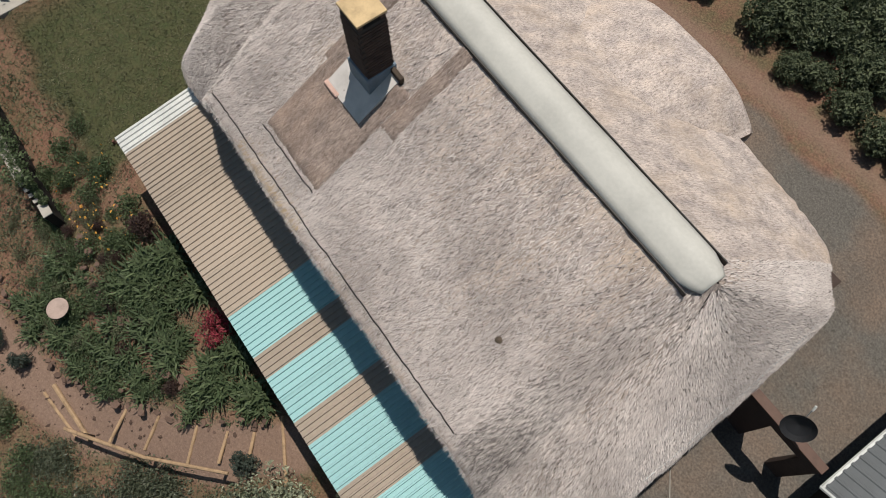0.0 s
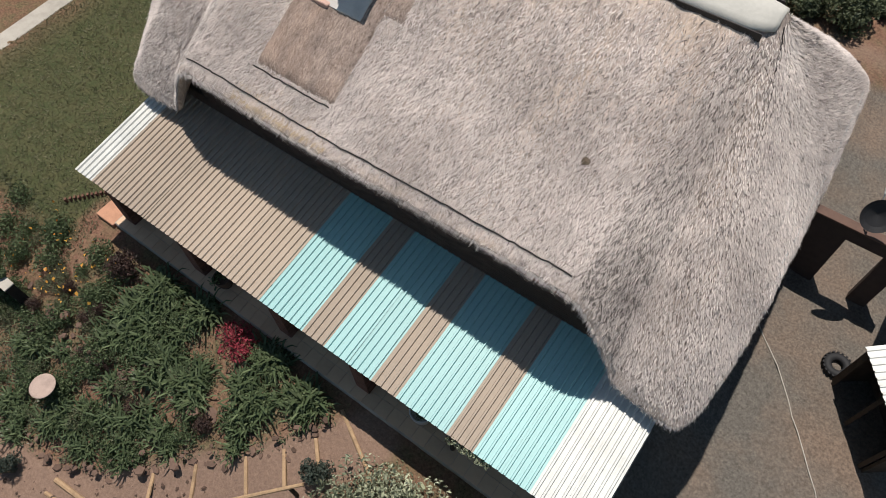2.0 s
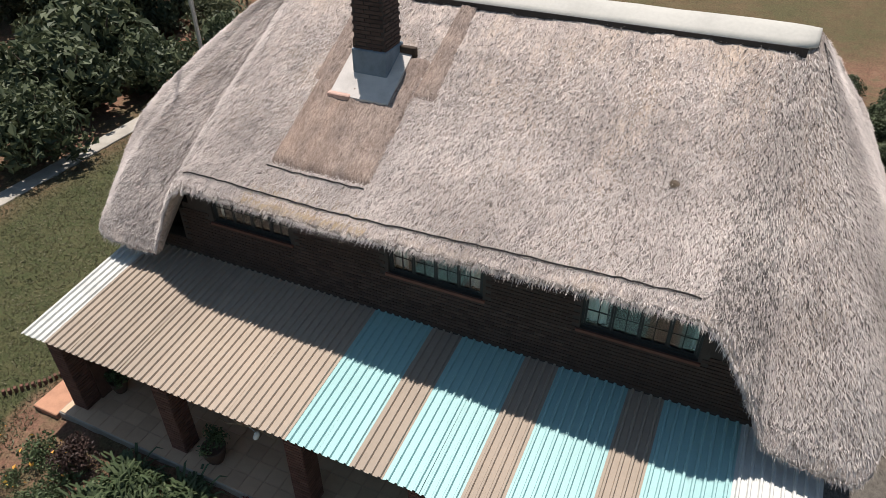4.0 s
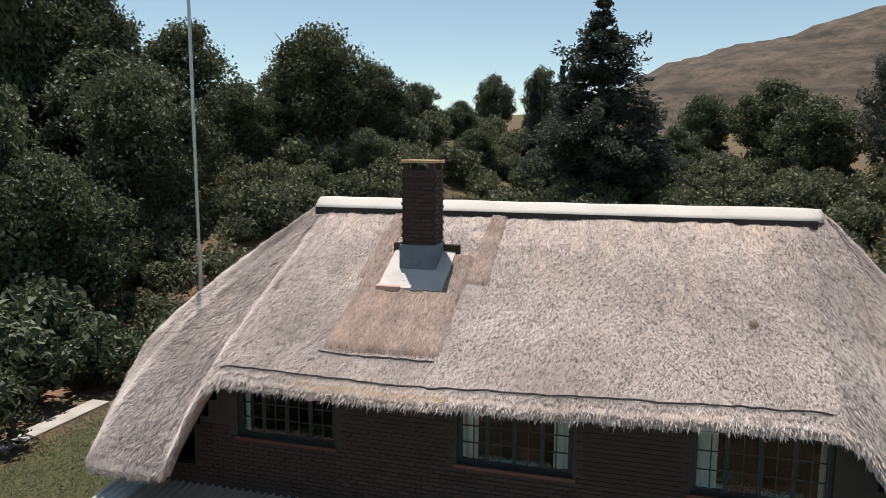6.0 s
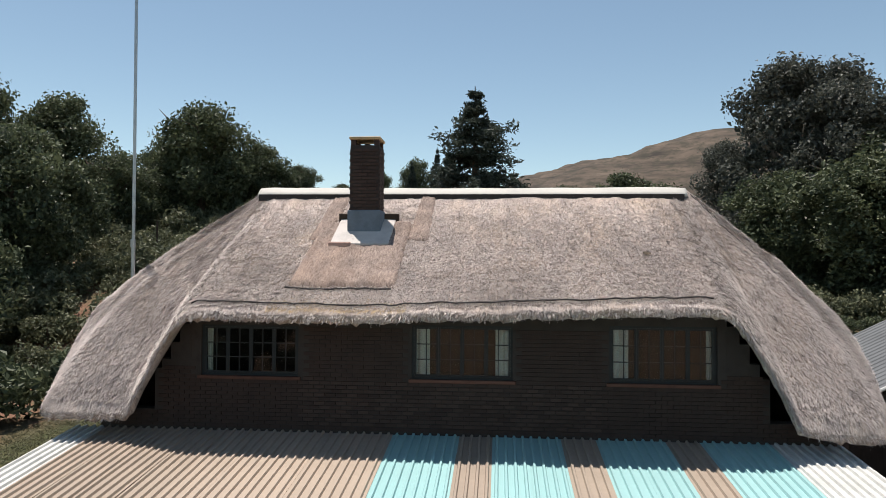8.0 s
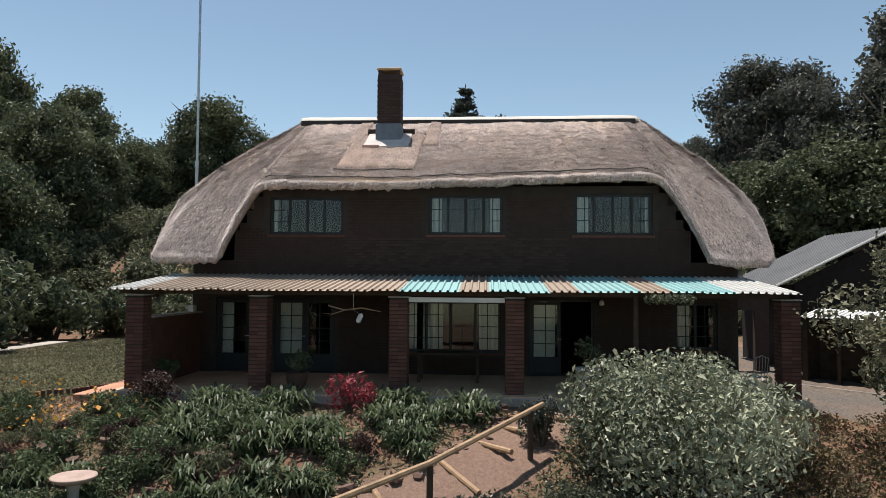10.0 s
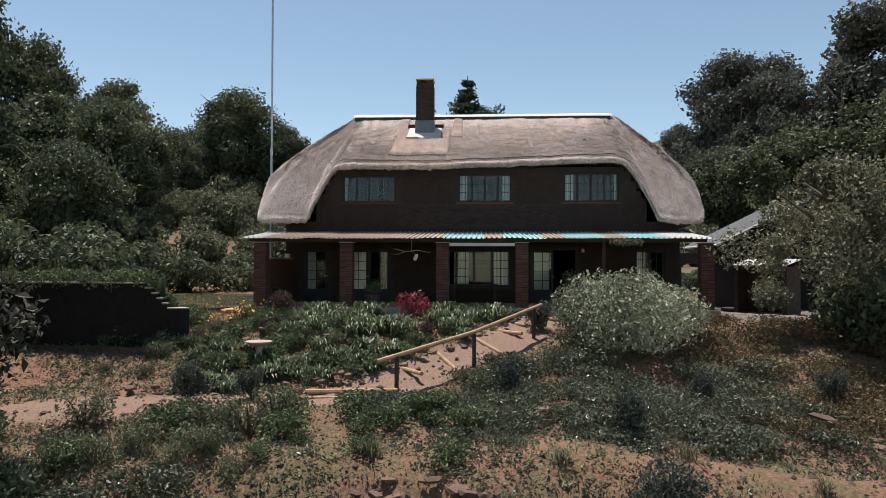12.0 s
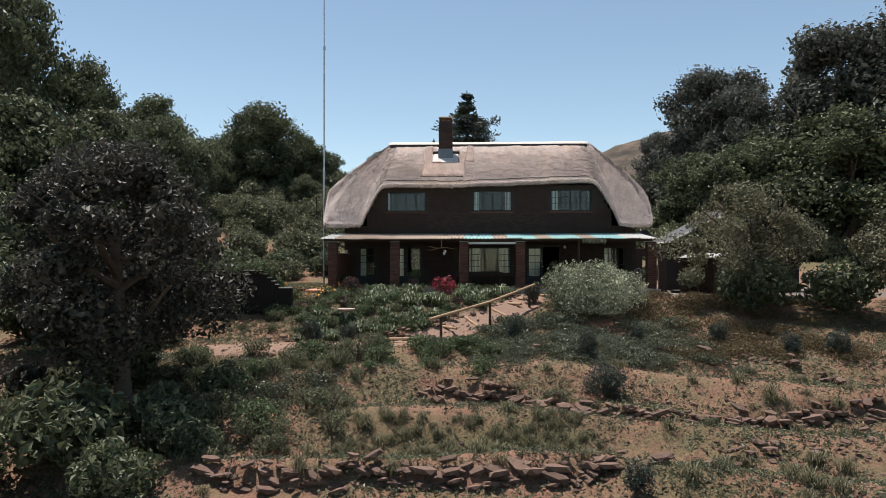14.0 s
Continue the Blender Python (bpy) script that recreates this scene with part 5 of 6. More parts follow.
def fill(ob, n, x0, x1, y0, y1, s0, s1, test=lambda x, y: True, gap=0.95):
    k = tries = 0
    while k < n and tries < n * 30:
        tries += 1
        x, y = rng.uniform(x0, x1), rng.uniform(y0, y1)
        if free(x, y, gap) and test(x, y):
            place(ob, x, y, rng.uniform(s0, s1), rng.uniform(0, 360))
            k += 1


def above_path(x, y):
    return y > -2.4 + (x + 4.4) * 0.9


fill(strap, 52, -12.2, -5.2, -4.3, -1.95, 0.8, 1.25, lambda x, y: above_path(x, y) and math.hypot(x + 8.25, y + 2.35) > 0.9 and math.hypot(x + 12.55, y + 2.35) > 0.9)
fill(strap, 36, -15.0, -8.0, -7.6, -5.0, 0.7, 1.1, above_path)
fill(leafy_bush, 52, -15.6, -6.5, -7.4, -2.0, 0.5, 0.95, above_path)
fill(plum, 12, -14.6, -7.5, -5.3, -3.6, 0.35, 0.6, above_path)
fill(grey_shrub, 26, -16.5, -9.0, -7.6, -3.4, 0.5, 0.8, above_path)
fill(leafy_bush, 14, -17.5, -14.6, -5.0, -2.6, 0.6, 1.0)
fill(ivy_mat, 62, -6.5, 1.2, -10.6, -4.6, 0.8, 1.2, lambda x, y: not above_path(x, y + 0.9) and math.hypot(x + 1.75, y + 4.55) > 1.6)
fill(rust_mat, 66, 0.2, 7.0, -10.4, -2.4, 0.8, 1.2, lambda x, y: math.hypot(x + 1.75, y + 4.55) > 2.1)
fill(ivy_mat, 20, -9.5, 3.5, -11.0, -8.6, 0.6, 1.0)
fill(grey_shrub, 46, -21, -10.5, -17.5, -8.8, 0.6, 1.35)
fill(leafy_bush, 22, -17, -6.5, -12.4, -8.9, 0.5, 1.0)
fill(ivy_mat, 26, -20, -11, -14.5, -8.8, 0.7, 1.2)
fill(grey_shrub, 20, -14, 8, -25, -12.6, 0.3, 0.7)
fill(tuft, 130, -15, 8, -22, -11.0, 0.5, 1.2)
fill(tuft, 130, -10.5, -3.4, -16.7, -15.0, 0.45, 0.85)

# small weeds, grass blades and rubble over the slope and beds
pts = np.stack([RNG.uniform(-24, 10, 80000), RNG.uniform(-24, -2.2, 80000)], 1)
dens = np.sin(pts[:, 0] * 0.8 + 2 * np.sin(pts[:, 1] * 0.6)) + np.cos(pts[:, 1] * 1.3 + pts[:, 0] * 0.3) + RNG.normal(size=len(pts)) * 0.9
keep = (path_off(pts[:, 0], pts[:, 1]) > 0.8) & (dens > -0.1)
pts = pts[keep]
p3 = np.column_stack([pts, ground_z(pts[:, 0], pts[:, 1]) + 0.03])
p3 = np.concatenate([p3 + RNG.normal(size=p3.shape) * np.array([0.07, 0.07, 0.02]) for _ in range(3)])
scatter("weeds", *leaves(p3, 0.085, np.tile([0, 0, 0.7], (len(p3), 1)), 0.45), L_SHRUB, "small green weeds over the red soil", "weeds", "stuff")
pts = np.stack([RNG.uniform(-24, 10, 30000), RNG.uniform(-24, -5, 30000)], 1)
dens = np.sin(pts[:, 0] * 1.7 + 2 * np.sin(pts[:, 1] * 1.1)) + np.cos(pts[:, 1] * 2.3 + pts[:, 0] * 0.7) + RNG.normal(size=len(pts)) * 0.5
pts = pts[(path_off(pts[:, 0], pts[:, 1]) > 0.8) & (dens > 0.25)]
p3 = np.column_stack([pts, ground_z(pts[:, 0], pts[:, 1]) + 0.05])
p3 = np.concatenate([p3 + RNG.normal(size=p3.shape) * np.array([0.06, 0.06, 0.035]) for _ in range(5)])
scatter("low_weeds", *leaves(p3, 0.07, np.tile([0, 0, 0.5], (len(p3), 1)), 0.5), L_IVY, "dark low weeds in patches on the slope", "weeds", "stuff")
pts = np.stack([RNG.uniform(-23.5, -14.6, 60000), RNG.uniform(-3.2, 15, 60000)], 1)
p3 = np.column_stack([pts, ground_z(pts[:, 0], pts[:, 1]) + 0.03])
scatter("lawn_grass", *leaves(p3, 0.09, np.tile([0.3, 0.3, 0.2], (len(p3), 1)), 0.22), L_GRASS, "short dry-green lawn grass", "grass", "stuff")
pts = RNG.normal(size=(60, 3))
fl = np.stack([RNG.uniform(-16, -12.5, 90), RNG.uniform(-4.5, -2.2, 90)], 1)
fl = np.column_stack([fl, ground_z(fl[:, 0], fl[:, 1]) + RNG.uniform(0.4, 0.75, 90)])
scatter("flower_heads", *leaves(fl, 0.085, None, 0.8), L_FLOWER, "scattered small orange and yellow flowers", "flowers", "stuff")


# ---- rocks ----
def rock_mesh(seed):
    r = random.Random(seed)
    bm = bmesh.new()
    bmesh.ops.create_icosphere(bm, subdivisions=1, radius=0.5)
    sx, sy, sz = r.uniform(1.0, 1.7), r.uniform(0.7, 1.05), r.uniform(0.34, 0.6)
    for v in bm.verts:
        n = 1 + 0.3 * noise.noise(v.co * 2.3 + Vector((seed, 0, 0)))
        v.co = Vector((max(-0.42, min(0.42, v.co.x * n)) * sx, max(-0.4, min(0.4, v.co.y * n)) * sy, max(-0.36, min(0.36, v.co.z * n)) * sz))
    return bm


def rock_band(line, n, smin, smax, label, spread=0.22, stack=0.35):
    band = tagged(new("rock_edging"), label, "rock wall", "terrace rock walls", "structure")
    first = [part("rock", rock_mesh(k + 3 * len(label)), M_ROCK, band) for k in range(4)]
    used = 0
    L = [0]
    for a, b in zip(line, line[1:]):
        L.append(L[-1] + math.hypot(b[0] - a[0], b[1] - a[1]))
    for k in range(n):
        d = (k + rng.random()) / n * L[-1]
        i = max(j for j in range(len(L) - 1) if L[j] <= d)
        t = (d - L[i]) / (L[i + 1] - L[i])
        x = line[i][0] + t * (line[i + 1][0] - line[i][0]) + rng.gauss(0, spread * 0.6)
        y = line[i][1] + t * (line[i + 1][1] - line[i][1]) + rng.gauss(0, spread)
        s = rng.uniform(smin, smax) * rng.uniform(0.7, 1.2)
        z = gz(x, y) + s * 0.05 + (rng.uniform(0.1, 0.28) if rng.random() < stack else 0)
        m = pose(x, y, z, rng.uniform(-20, 20), rng.uniform(-20, 20), rng.uniform(-60, 60)) @ Matrix.Diagonal((s, s, s, 1))
        if used < 4:
            first[used].matrix_basis = m
            used += 1
        else:
            share(first[rng.randrange(4)], m)


rock_band([(x, y - 0.12) for x, y in TERRACE_LOW], 115, 0.14, 0.52, "rough red-brown stone terrace edge", 0.13, 0.4)
rock_band([(x, y - 0.1) for x, y in TERRACE_MID], 170, 0.2, 0.56, "loose brown stone terrace edge", 0.16, 0.35)
rock_band(TERRACE_TOP, 140, 0.13, 0.4, "low line of brown stones", 0.24, 0.2)
rock_band([(-3.1, -17.9), (-0.35, -16.9), (1.72, -16.76), (3.44, -16.5), (8, -15.8)], 94, 0.15, 0.40, "scattered stone edge beside the track", 0.25, 0.2)
rock_band([(-15, -7.9), (-12, -7.6), (-10, -7.2), (-8.6, -6.1), (-7, -4.9), (-5.6, -3.6), (-4.7, -2.4)], 94, 0.12, 0.33, "stones edging the planted bed", 0.15, 0.3)
rock_band([(-15, -4.6), (-12, -4.9), (-9.5, -4.9), (-7.5, -4.2)], 62, 0.15, 0.40, "mossy stones among the plants", 0.25, 0.3)
rock_band([(-12, -21.5), (-6, -22.3), (2, -20.8), (8, -19.5)], 67, 0.15, 0.40, "scattered brown stones low on the slope", 0.5, 0.1)

rv, rf, k = [], [], 0
base_v = np.array([(1, 0, 0), (-1, 0, 0), (0, 1, 0), (0, -1, 0), (0, 0, 0.7), (0, 0, -0.5)], float)
base_f = np.array([(0, 2, 4), (2, 1, 4), (1, 3, 4), (3, 0, 4), (2, 0, 5), (1, 2, 5), (3, 1, 5), (0, 3, 5)])
for _ in range(7000):
    x, y = RNG.uniform(-20, 9), RNG.uniform(-27, -5.5)
    s = 0.02 + 0.06 * RNG.random() ** 2
    a = RNG.random() * 6.28
    c, q = math.cos(a), math.sin(a)
    v = base_v * np.array([s * RNG.uniform(0.8, 1.6), s * RNG.uniform(0.7, 1.1), s]) * RNG.uniform(0.8, 1.2, (6, 3))
    v = np.column_stack([v[:, 0] * c - v[:, 1] * q + x, v[:, 0] * q + v[:, 1] * c + y, v[:, 2] + gz(x, y) + s * 0.2])
    rv.append(v)
    rf.append(base_f + 6 * k)
    k += 1
scatter("rubble", np.concatenate(rv), np.concatenate(rf), M_ROCK, "small red-brown stones strewn over the soil", "stones", "stuff")


# ---- distance ----
def mountain():
    xs = np.linspace(-900, 1900, 90)
    ys = np.linspace(800, 2300, 50)
    X, Y = np.meshgrid(xs, ys)
    crest = np.interp(X, [-900, -350, -120, 40, 160, 260, 330, 400, 620, 900, 1400, 1900], [20, 70, 170, 258, 288, 300, 325, 340, 372, 360, 220, 90])
    rise = smooth01(Y, 820, 1500) ** 0.8
    H = crest * rise
    for i in range(H.shape[0]):
        for j in range(H.shape[1]):
            p = (X[i, j] * 0.006, Y[i, j] * 0.006, 0.0)
            H[i, j] += rise[i, j] * (16 * noise.noise(p) + 7 * noise.noise((p[0] * 3, p[1] * 3, 2)))
    step = 26.0
    H = np.where(H > 120, H * 0.55 + 0.45 * (np.floor(H / step) * step + step * smooth01(H % step, step * 0.55, step)), H)
    n = len(xs)
    ii = np.arange(X.size).reshape(X.shape)
    f = np.stack([ii[:-1, :-1], ii[:-1, 1:], ii[1:, 1:], ii[1:, :-1]], -1).reshape(-1, 4)
    m, nodes, links, b = material("mountain_grass", 0.95, 0, 0.1)
    co = nodes.new("ShaderNodeTexCoord").outputs["Object"]
    a = noise_node(nodes, links, co, 0.012, 6, 0.65, (1, 1, 5))
    k = noise_node(nodes, links, co, 0.05, 6, 0.7)
    c = ramp(nodes, links, a, [(0.34, (0.04, 0.035, 0.031)), (0.47, (0.085, 0.068, 0.055)), (0.62, (0.125, 0.097, 0.076))])
    c = mix(nodes, links, ramp(nodes, links, k, [(0.46, (0, 0, 0)), (0.62, (0.85, 0.85, 0.85))]), c, (0.05, 0.047, 0.036))
    links.new(c, b.inputs["Base Color"])
    return tagged(mesh_from("mountain", np.stack([X, Y, H - 64], -1).reshape(-1, 3), f, m, smooth=True), "brown grassy mountain with rocky ledges in the distance", "mountain", kind="structure")


mountain()

mast = empty("radio_mast", "tall thin galvanised radio mast beside the house", "mast")
mz = gz(-15.95, 7.4)
part("pole", tubed([(-15.95, 7.4, mz - 0.2), (-15.95, 7.4, 7.0)], 0.06), M_STEEL, mast)
part("pole", tubed([(-15.95, 7.4, 7.0), (-15.97, 7.4, 14.5)], 0.048), M_STEEL, mast)
part("pole", tubed([(-15.97, 7.4, 14.5), (-16.02, 7.4, 23.0)], 0.034), M_STEEL, mast)
for z in (7.0, 14.5):
    part("collar", tubed([(-15.96, 7.4, z - 0.12), (-15.96, 7.4, z + 0.12)], 0.075), M_STEEL, mast)

for x, y, h in ((-29, 34.5, 2.2), (3.0, 52, 3.0), (-24, 41, 2.0), (16, 47, 2.6), (-9, 43, 2.0)):
    fp = empty("fence_post", "thin dark fence post among the hillside shrubs", "post", "fence posts")
    part("shaft", tubed([(x, y, gz(x, y) - 0.2), (x, y, gz(x, y) + h + 1.6)], 0.07), M_TIMBER, fp)

# ---- yard beside the house ----
garage = empty("garage", "low garage with a grey sheet roof and white verge trim", "garage")
part("wall", boxed(6.0, 13.0, 8.7, 14.0, -0.6, 2.7), M_SHADE_WALL, garage)
for sgn in (-1, 1):
    bm = ribbed(5.8, 4.4, 2.2, 20, 0.03)
    bmesh.ops.rotate(bm, verts=bm.verts, cent=(0, 0, 0), matrix=Matrix.Rotation(radians(-90 if sgn < 0 else 90), 3, "Z"))
    ob = part("roof_slope", bm, M_GREYROOF, garage)
    ob.modifiers.new("thick", "SOLIDIFY").thickness = 0.012
    ob.location = (9.6, 14.1 if sgn < 0 else 8.3, 4.85)
gb = bmesh.new()
v = [gb.verts.new(p) for p in ((5.9, 8.72, 2.7), (13.2, 8.72, 2.7), (9.6, 8.72, 4.6), (5.9, 8.85, 2.7), (13.2, 8.85, 2.7), (9.6, 8.85, 4.6))]
for f_ in ((0, 1, 2), (5, 4, 3), (0, 3, 4, 1), (1, 4, 5, 2), (2, 5, 3, 0)):
    gb.faces.new([v[i] for i in f_])
part("gable", gb, M_SHADE_WALL, garage)
part("verge_trim", tubed([(5.15, 8.27, 2.66), (9.6, 8.27, 4.9)], 0.05, 6), M_WHITE, garage, "white verge trim")
part("gutter", tubed([(5.2, 8.3, 2.62), (5.2, 14.0, 2.62)], 0.06, 6), M_WHITE, garage, "white gutter")

yard_wall = empty("yard_wall", "tall brown brick screen wall with a gateway beside the house", "wall", kind="structure")
part("wall", wall_pieces(bmesh.new(), 1.62, 5.05, -0.7, 2.2, [(3.55, 4.55, -0.7, 1.75)], lambda bm, a, b, c, d: box(bm, a, b, 8.7, 8.92, c, d)), M_BRICK, yard_wall)
part("coping", boxed(1.62, 5.08, 8.67, 8.95, 2.202, 2.26, bevel=0.01), M_BROWNROOF, yard_wall, "brown tile coping")

woodshed = empty("low_shed", "low dark shed under a white ribbed sheet roof", "shed")
SHED = pose(5.9, 6.83, 1.9, 0, 0, -53)
ob = part("roof", ribbed(2.5, 1.15, 0.25, 14, 0.03), M_WHITE, woodshed, "white ribbed roof")
ob.modifiers.new("thick", "SOLIDIFY").thickness = 0.01
ob.matrix_basis = SHED
for name, dims in (("back_wall", (0.05, 2.45, -0.1, -0.02, -2.5, -0.05)), ("side_wall", (0.05, 0.12, -1.05, -0.102, -2.5, -0.32)), ("side_wall", (2.38, 2.45, -1.05, -0.102, -2.5, -0.32))):
    part(name, boxed(*dims), M_TIMBER, woodshed).matrix_basis = SHED
for x in (0.2, 1.25, 2.3):
    part("post", boxed(x - 0.05, x + 0.05, -1.1, -1.052, -2.5, -0.28), M_TIMBER, woodshed).matrix_basis = SHED

hose = empty("garden_hose", "thin pale garden hose trailing across the gravel yard", "hose")
part("tube", tubed([(x, y, gz(x, y) + 0.02) for x, y in ((2.75, 6.7), (3.1, 6.35), (3.48, 6.0), (3.8, 5.7), (4.12, 5.3), (4.4, 4.95), (4.64, 4.59), (4.9, 4.3), (5.18, 3.93), (5.5, 3.5), (5.79, 3.14), (6.1, 2.6))], 0.016, 6), M_CONCRETE, hose)

dish = empty("satellite_dish", "dark satellite dish on a short arm above the yard wall", "satellite dish")
bm = lathe([(0.02, 0.0), (0.16, 0.02), (0.3, 0.07), (0.42, 0.15), (0.43, 0.16), (0.3, 0.085), (0.02, 0.012)], 24)
ob = part("bowl", bm, M_TYRE, dish)
ob.matrix_basis = pose(3.73, 8.8, 2.95, 55, 0, 20)
part("arm", tubed([(3.73, 8.8, 2.95), (3.6, 9.2, 3.35)], 0.012, 6), M_STEEL, dish)
part("feed", tubed([(3.62, 9.15, 3.32), (3.58, 9.25, 3.42)], 0.035, 8), M_WHITE, dish)
part("bracket", tubed([(3.73, 8.82, 2.26), (3.73, 8.82, 2.95)], 0.025, 6), M_STEEL, dish)


def torus(R, r, n=28, m=10):
    bm = bmesh.new()
    rings = [[bm.verts.new(((R + r * math.cos(b)) * math.cos(a), (R + r * math.cos(b)) * math.sin(a), r * 0.9 * math.sin(b))) for b in [2 * math.pi * j / m for j in range(m)]] for a in [2 * math.pi * i / n for i in range(n)]]
    for i in range(n):
        for j in range(m):
            p, q = rings[i], rings[(i + 1) % n]
            bm.faces.new((p[j], q[j], q[(j + 1) % m], p[(j + 1) % m]))
    return bm


tyre = empty("old_tyre", "old black car tyre lying in the yard", "tyre")
part("casing", torus(0.25, 0.11), M_TYRE, tyre, smooth=True)
for k in range(20):
    a = 2 * math.pi * k / 20
    ob = part("tread_block", boxed(-0.02, 0.02, -0.03, 0.03, -0.07, 0.07, bevel=0.004), M_TYRE, tyre) if k == 0 else share(ob, pose(0, 0, 0), tyre)
    ob.matrix_basis = pose(0.362 * math.cos(a), 0.362 * math.sin(a), 0, 0, 0, math.degrees(a))
tyre.location = (5.05, 6.55, gz(5.05, 6.55) + 0.1)

# ---- path, rail and steps ----
rail = empty("handrail", "rough timber pole handrail beside the garden steps", "handrail")
RP = [(-8.15, -7.42), (-6.2, -5.95), (-4.45, -4.25)]
for x, y in RP:
    part("post", tubed([(x, y, gz(x, y) - 0.2), (x, y, gz(x, y) + 0.9)], 0.055, 8), M_TIMBER, rail)
part("pole", tubed([(-8.6, -7.75, gz(-8.15, -7.42) + 0.82), (-8.15, -7.42, gz(-8.15, -7.42) + 0.93), (-6.2, -5.95, gz(-6.2, -5.95) + 0.95), (-4.2, -4.0, gz(-4.45, -4.25) + 0.98)], [0.06, 0.06, 0.055, 0.05], 8), M_POLE, rail)
kerb = empty("log_kerb", "weathered log edging along the lower path", "log")
part("log", tubed([(-8.1, -7.55, gz(-8.1, -7.5) + 0.06), (-10.4, -7.75, gz(-10.4, -7.7) + 0.06)], 0.075, 8), M_POLE, kerb)
STEPS = [((-10.4, -8.15), (-8.5, -7.9)), ((-8.15, -6.05), (-7.55, -6.95)), ((-7.25, -5.2), (-6.7, -6.15)), ((-6.2, -4.3), (-5.4, -5.25)), ((-5.45, -3.6), (-4.8, -4.3)), ((-5.0, -2.85), (-4.15, -3.65)), ((-4.8, -2.0), (-3.0, -2.95))]
for a, b in STEPS:
    st = empty("step_edge", "timber step edge set across the gravel path", "step", "garden steps")
    za, zb = gz(*a), gz(*b)
    part("log", tubed([(a[0], a[1], max(za, zb) - 0.02 if abs(za - zb) < 0.3 else za + 0.0), (b[0], b[1], max(za, zb) - 0.02 if abs(za - zb) < 0.3 else zb + 0.02)], 0.055, 8), M_POLE, st)

bath = empty("birdbath", "pinkish stone birdbath on a pedestal among the plants", "birdbath")
part("pedestal", lathe([(0.2, 0.0), (0.2, 0.06), (0.1, 0.12), (0.085, 0.5), (0.13, 0.62)], 18), M_CONCRETE, bath, smooth=True)
part("bowl", lathe([(0.12, 0.62), (0.28, 0.66), (0.36, 0.72), (0.36, 0.75), (0.3, 0.735), (0.05, 0.7)], 24), plain("stone_pinkish", (0.36, 0.27, 0.23), 0.9), bath, "wide pinkish stone bowl", smooth=True)
bath.location = (-12.1, -6.2, gz(-12.1, -6.2) + 0.0)

# hedge and brick border at the lawn
garden_wall = empty("stepped_garden_wall", "brick garden wall coloured black for its shade, stepping down towards the bed, overgrown on top", "wall", kind="structure")
WALL_STEPS = [(-22.0, -15.95, 1.0), (-15.948, -15.75, 0.86), (-15.748, -15.58, 0.7), (-15.578, -15.42, 0.55), (-15.418, -15.26, 0.4), (-15.258, -14.7, 0.26)]
for a, b, top in WALL_STEPS:
    part("wall_step", boxed(a, b, -4.98, -4.7, gz(a, -4.84) - 0.5, top, bevel=0.01), M_SHADE_WALL, garden_wall)
    part("coping", boxed(a + 0.004, b - 0.004, -5.0, -4.68, top + 0.002, top + 0.05, bevel=0.01), M_CONCRETE, garden_wall)
vine_p, vine_d = blob_points(6000, [(-21.5 + 0.22 * k, -4.75 + 0.25 * math.sin(k * 1.7), 1.12 + 0.1 * math.sin(k * 2.3)) for k in range(27)] + [(-15.8 + 0.2 * k, -4.7, 0.95 - 0.17 * k) for k in range(4)], [0.3] * 27 + [0.16] * 4)
scatter("wall_creeper", *leaves(vine_p, 0.085, vine_d), L_GARDEN, "leafy creeper growing along the top of the garden wall", "creeper")
border = tagged(new("brick_border"), "upright red bricks edging the lawn", "edging", kind="structure")
eb = part("brick", boxed(-0.05, 0.05, -0.035, 0.035, -0.1, 0.12, bevel=0.008), M_BRICK_RED, border)
line = [(-14.6, 2.0), (-14.75, 0.4), (-15.3, -1.0), (-16.2, -2.0)]
nb = 0
for (ax, ay), (bx, by) in zip(line, line[1:]):
    m = int(math.hypot(bx - ax, by - ay) / 0.125)
    for k in range(m):
        x, y = ax + (bx - ax) * k / m, ay + (by - ay) * k / m
        mm = pose(x, y, gz(x, y) + 0.03, rng.uniform(-6, 6), rng.uniform(-6, 6), math.degrees(math.atan2(by - ay, bx - ax)) + 90)
        if nb == 0:
            eb.matrix_basis = mm
        else:
            share(eb, mm)
        nb += 1
apron = part("brick_apron", boxed(-14.9, -14.12, -1.7, 2.0, -0.3, 0.06, bevel=0.02), M_TERRACOTTA)
tagged(apron, "reddish paved strip at the verandah's end", "paving", kind="structure")
sandpath = part("garden_path", boxed(-24.3, -23.5, -3, 12, -0.4, gz(-23.5, 4) + 0.03, bevel=0.02), M_CONCRETE)
tagged(sandpath, "pale sandy path beyond the lawn", "path", kind="structure")


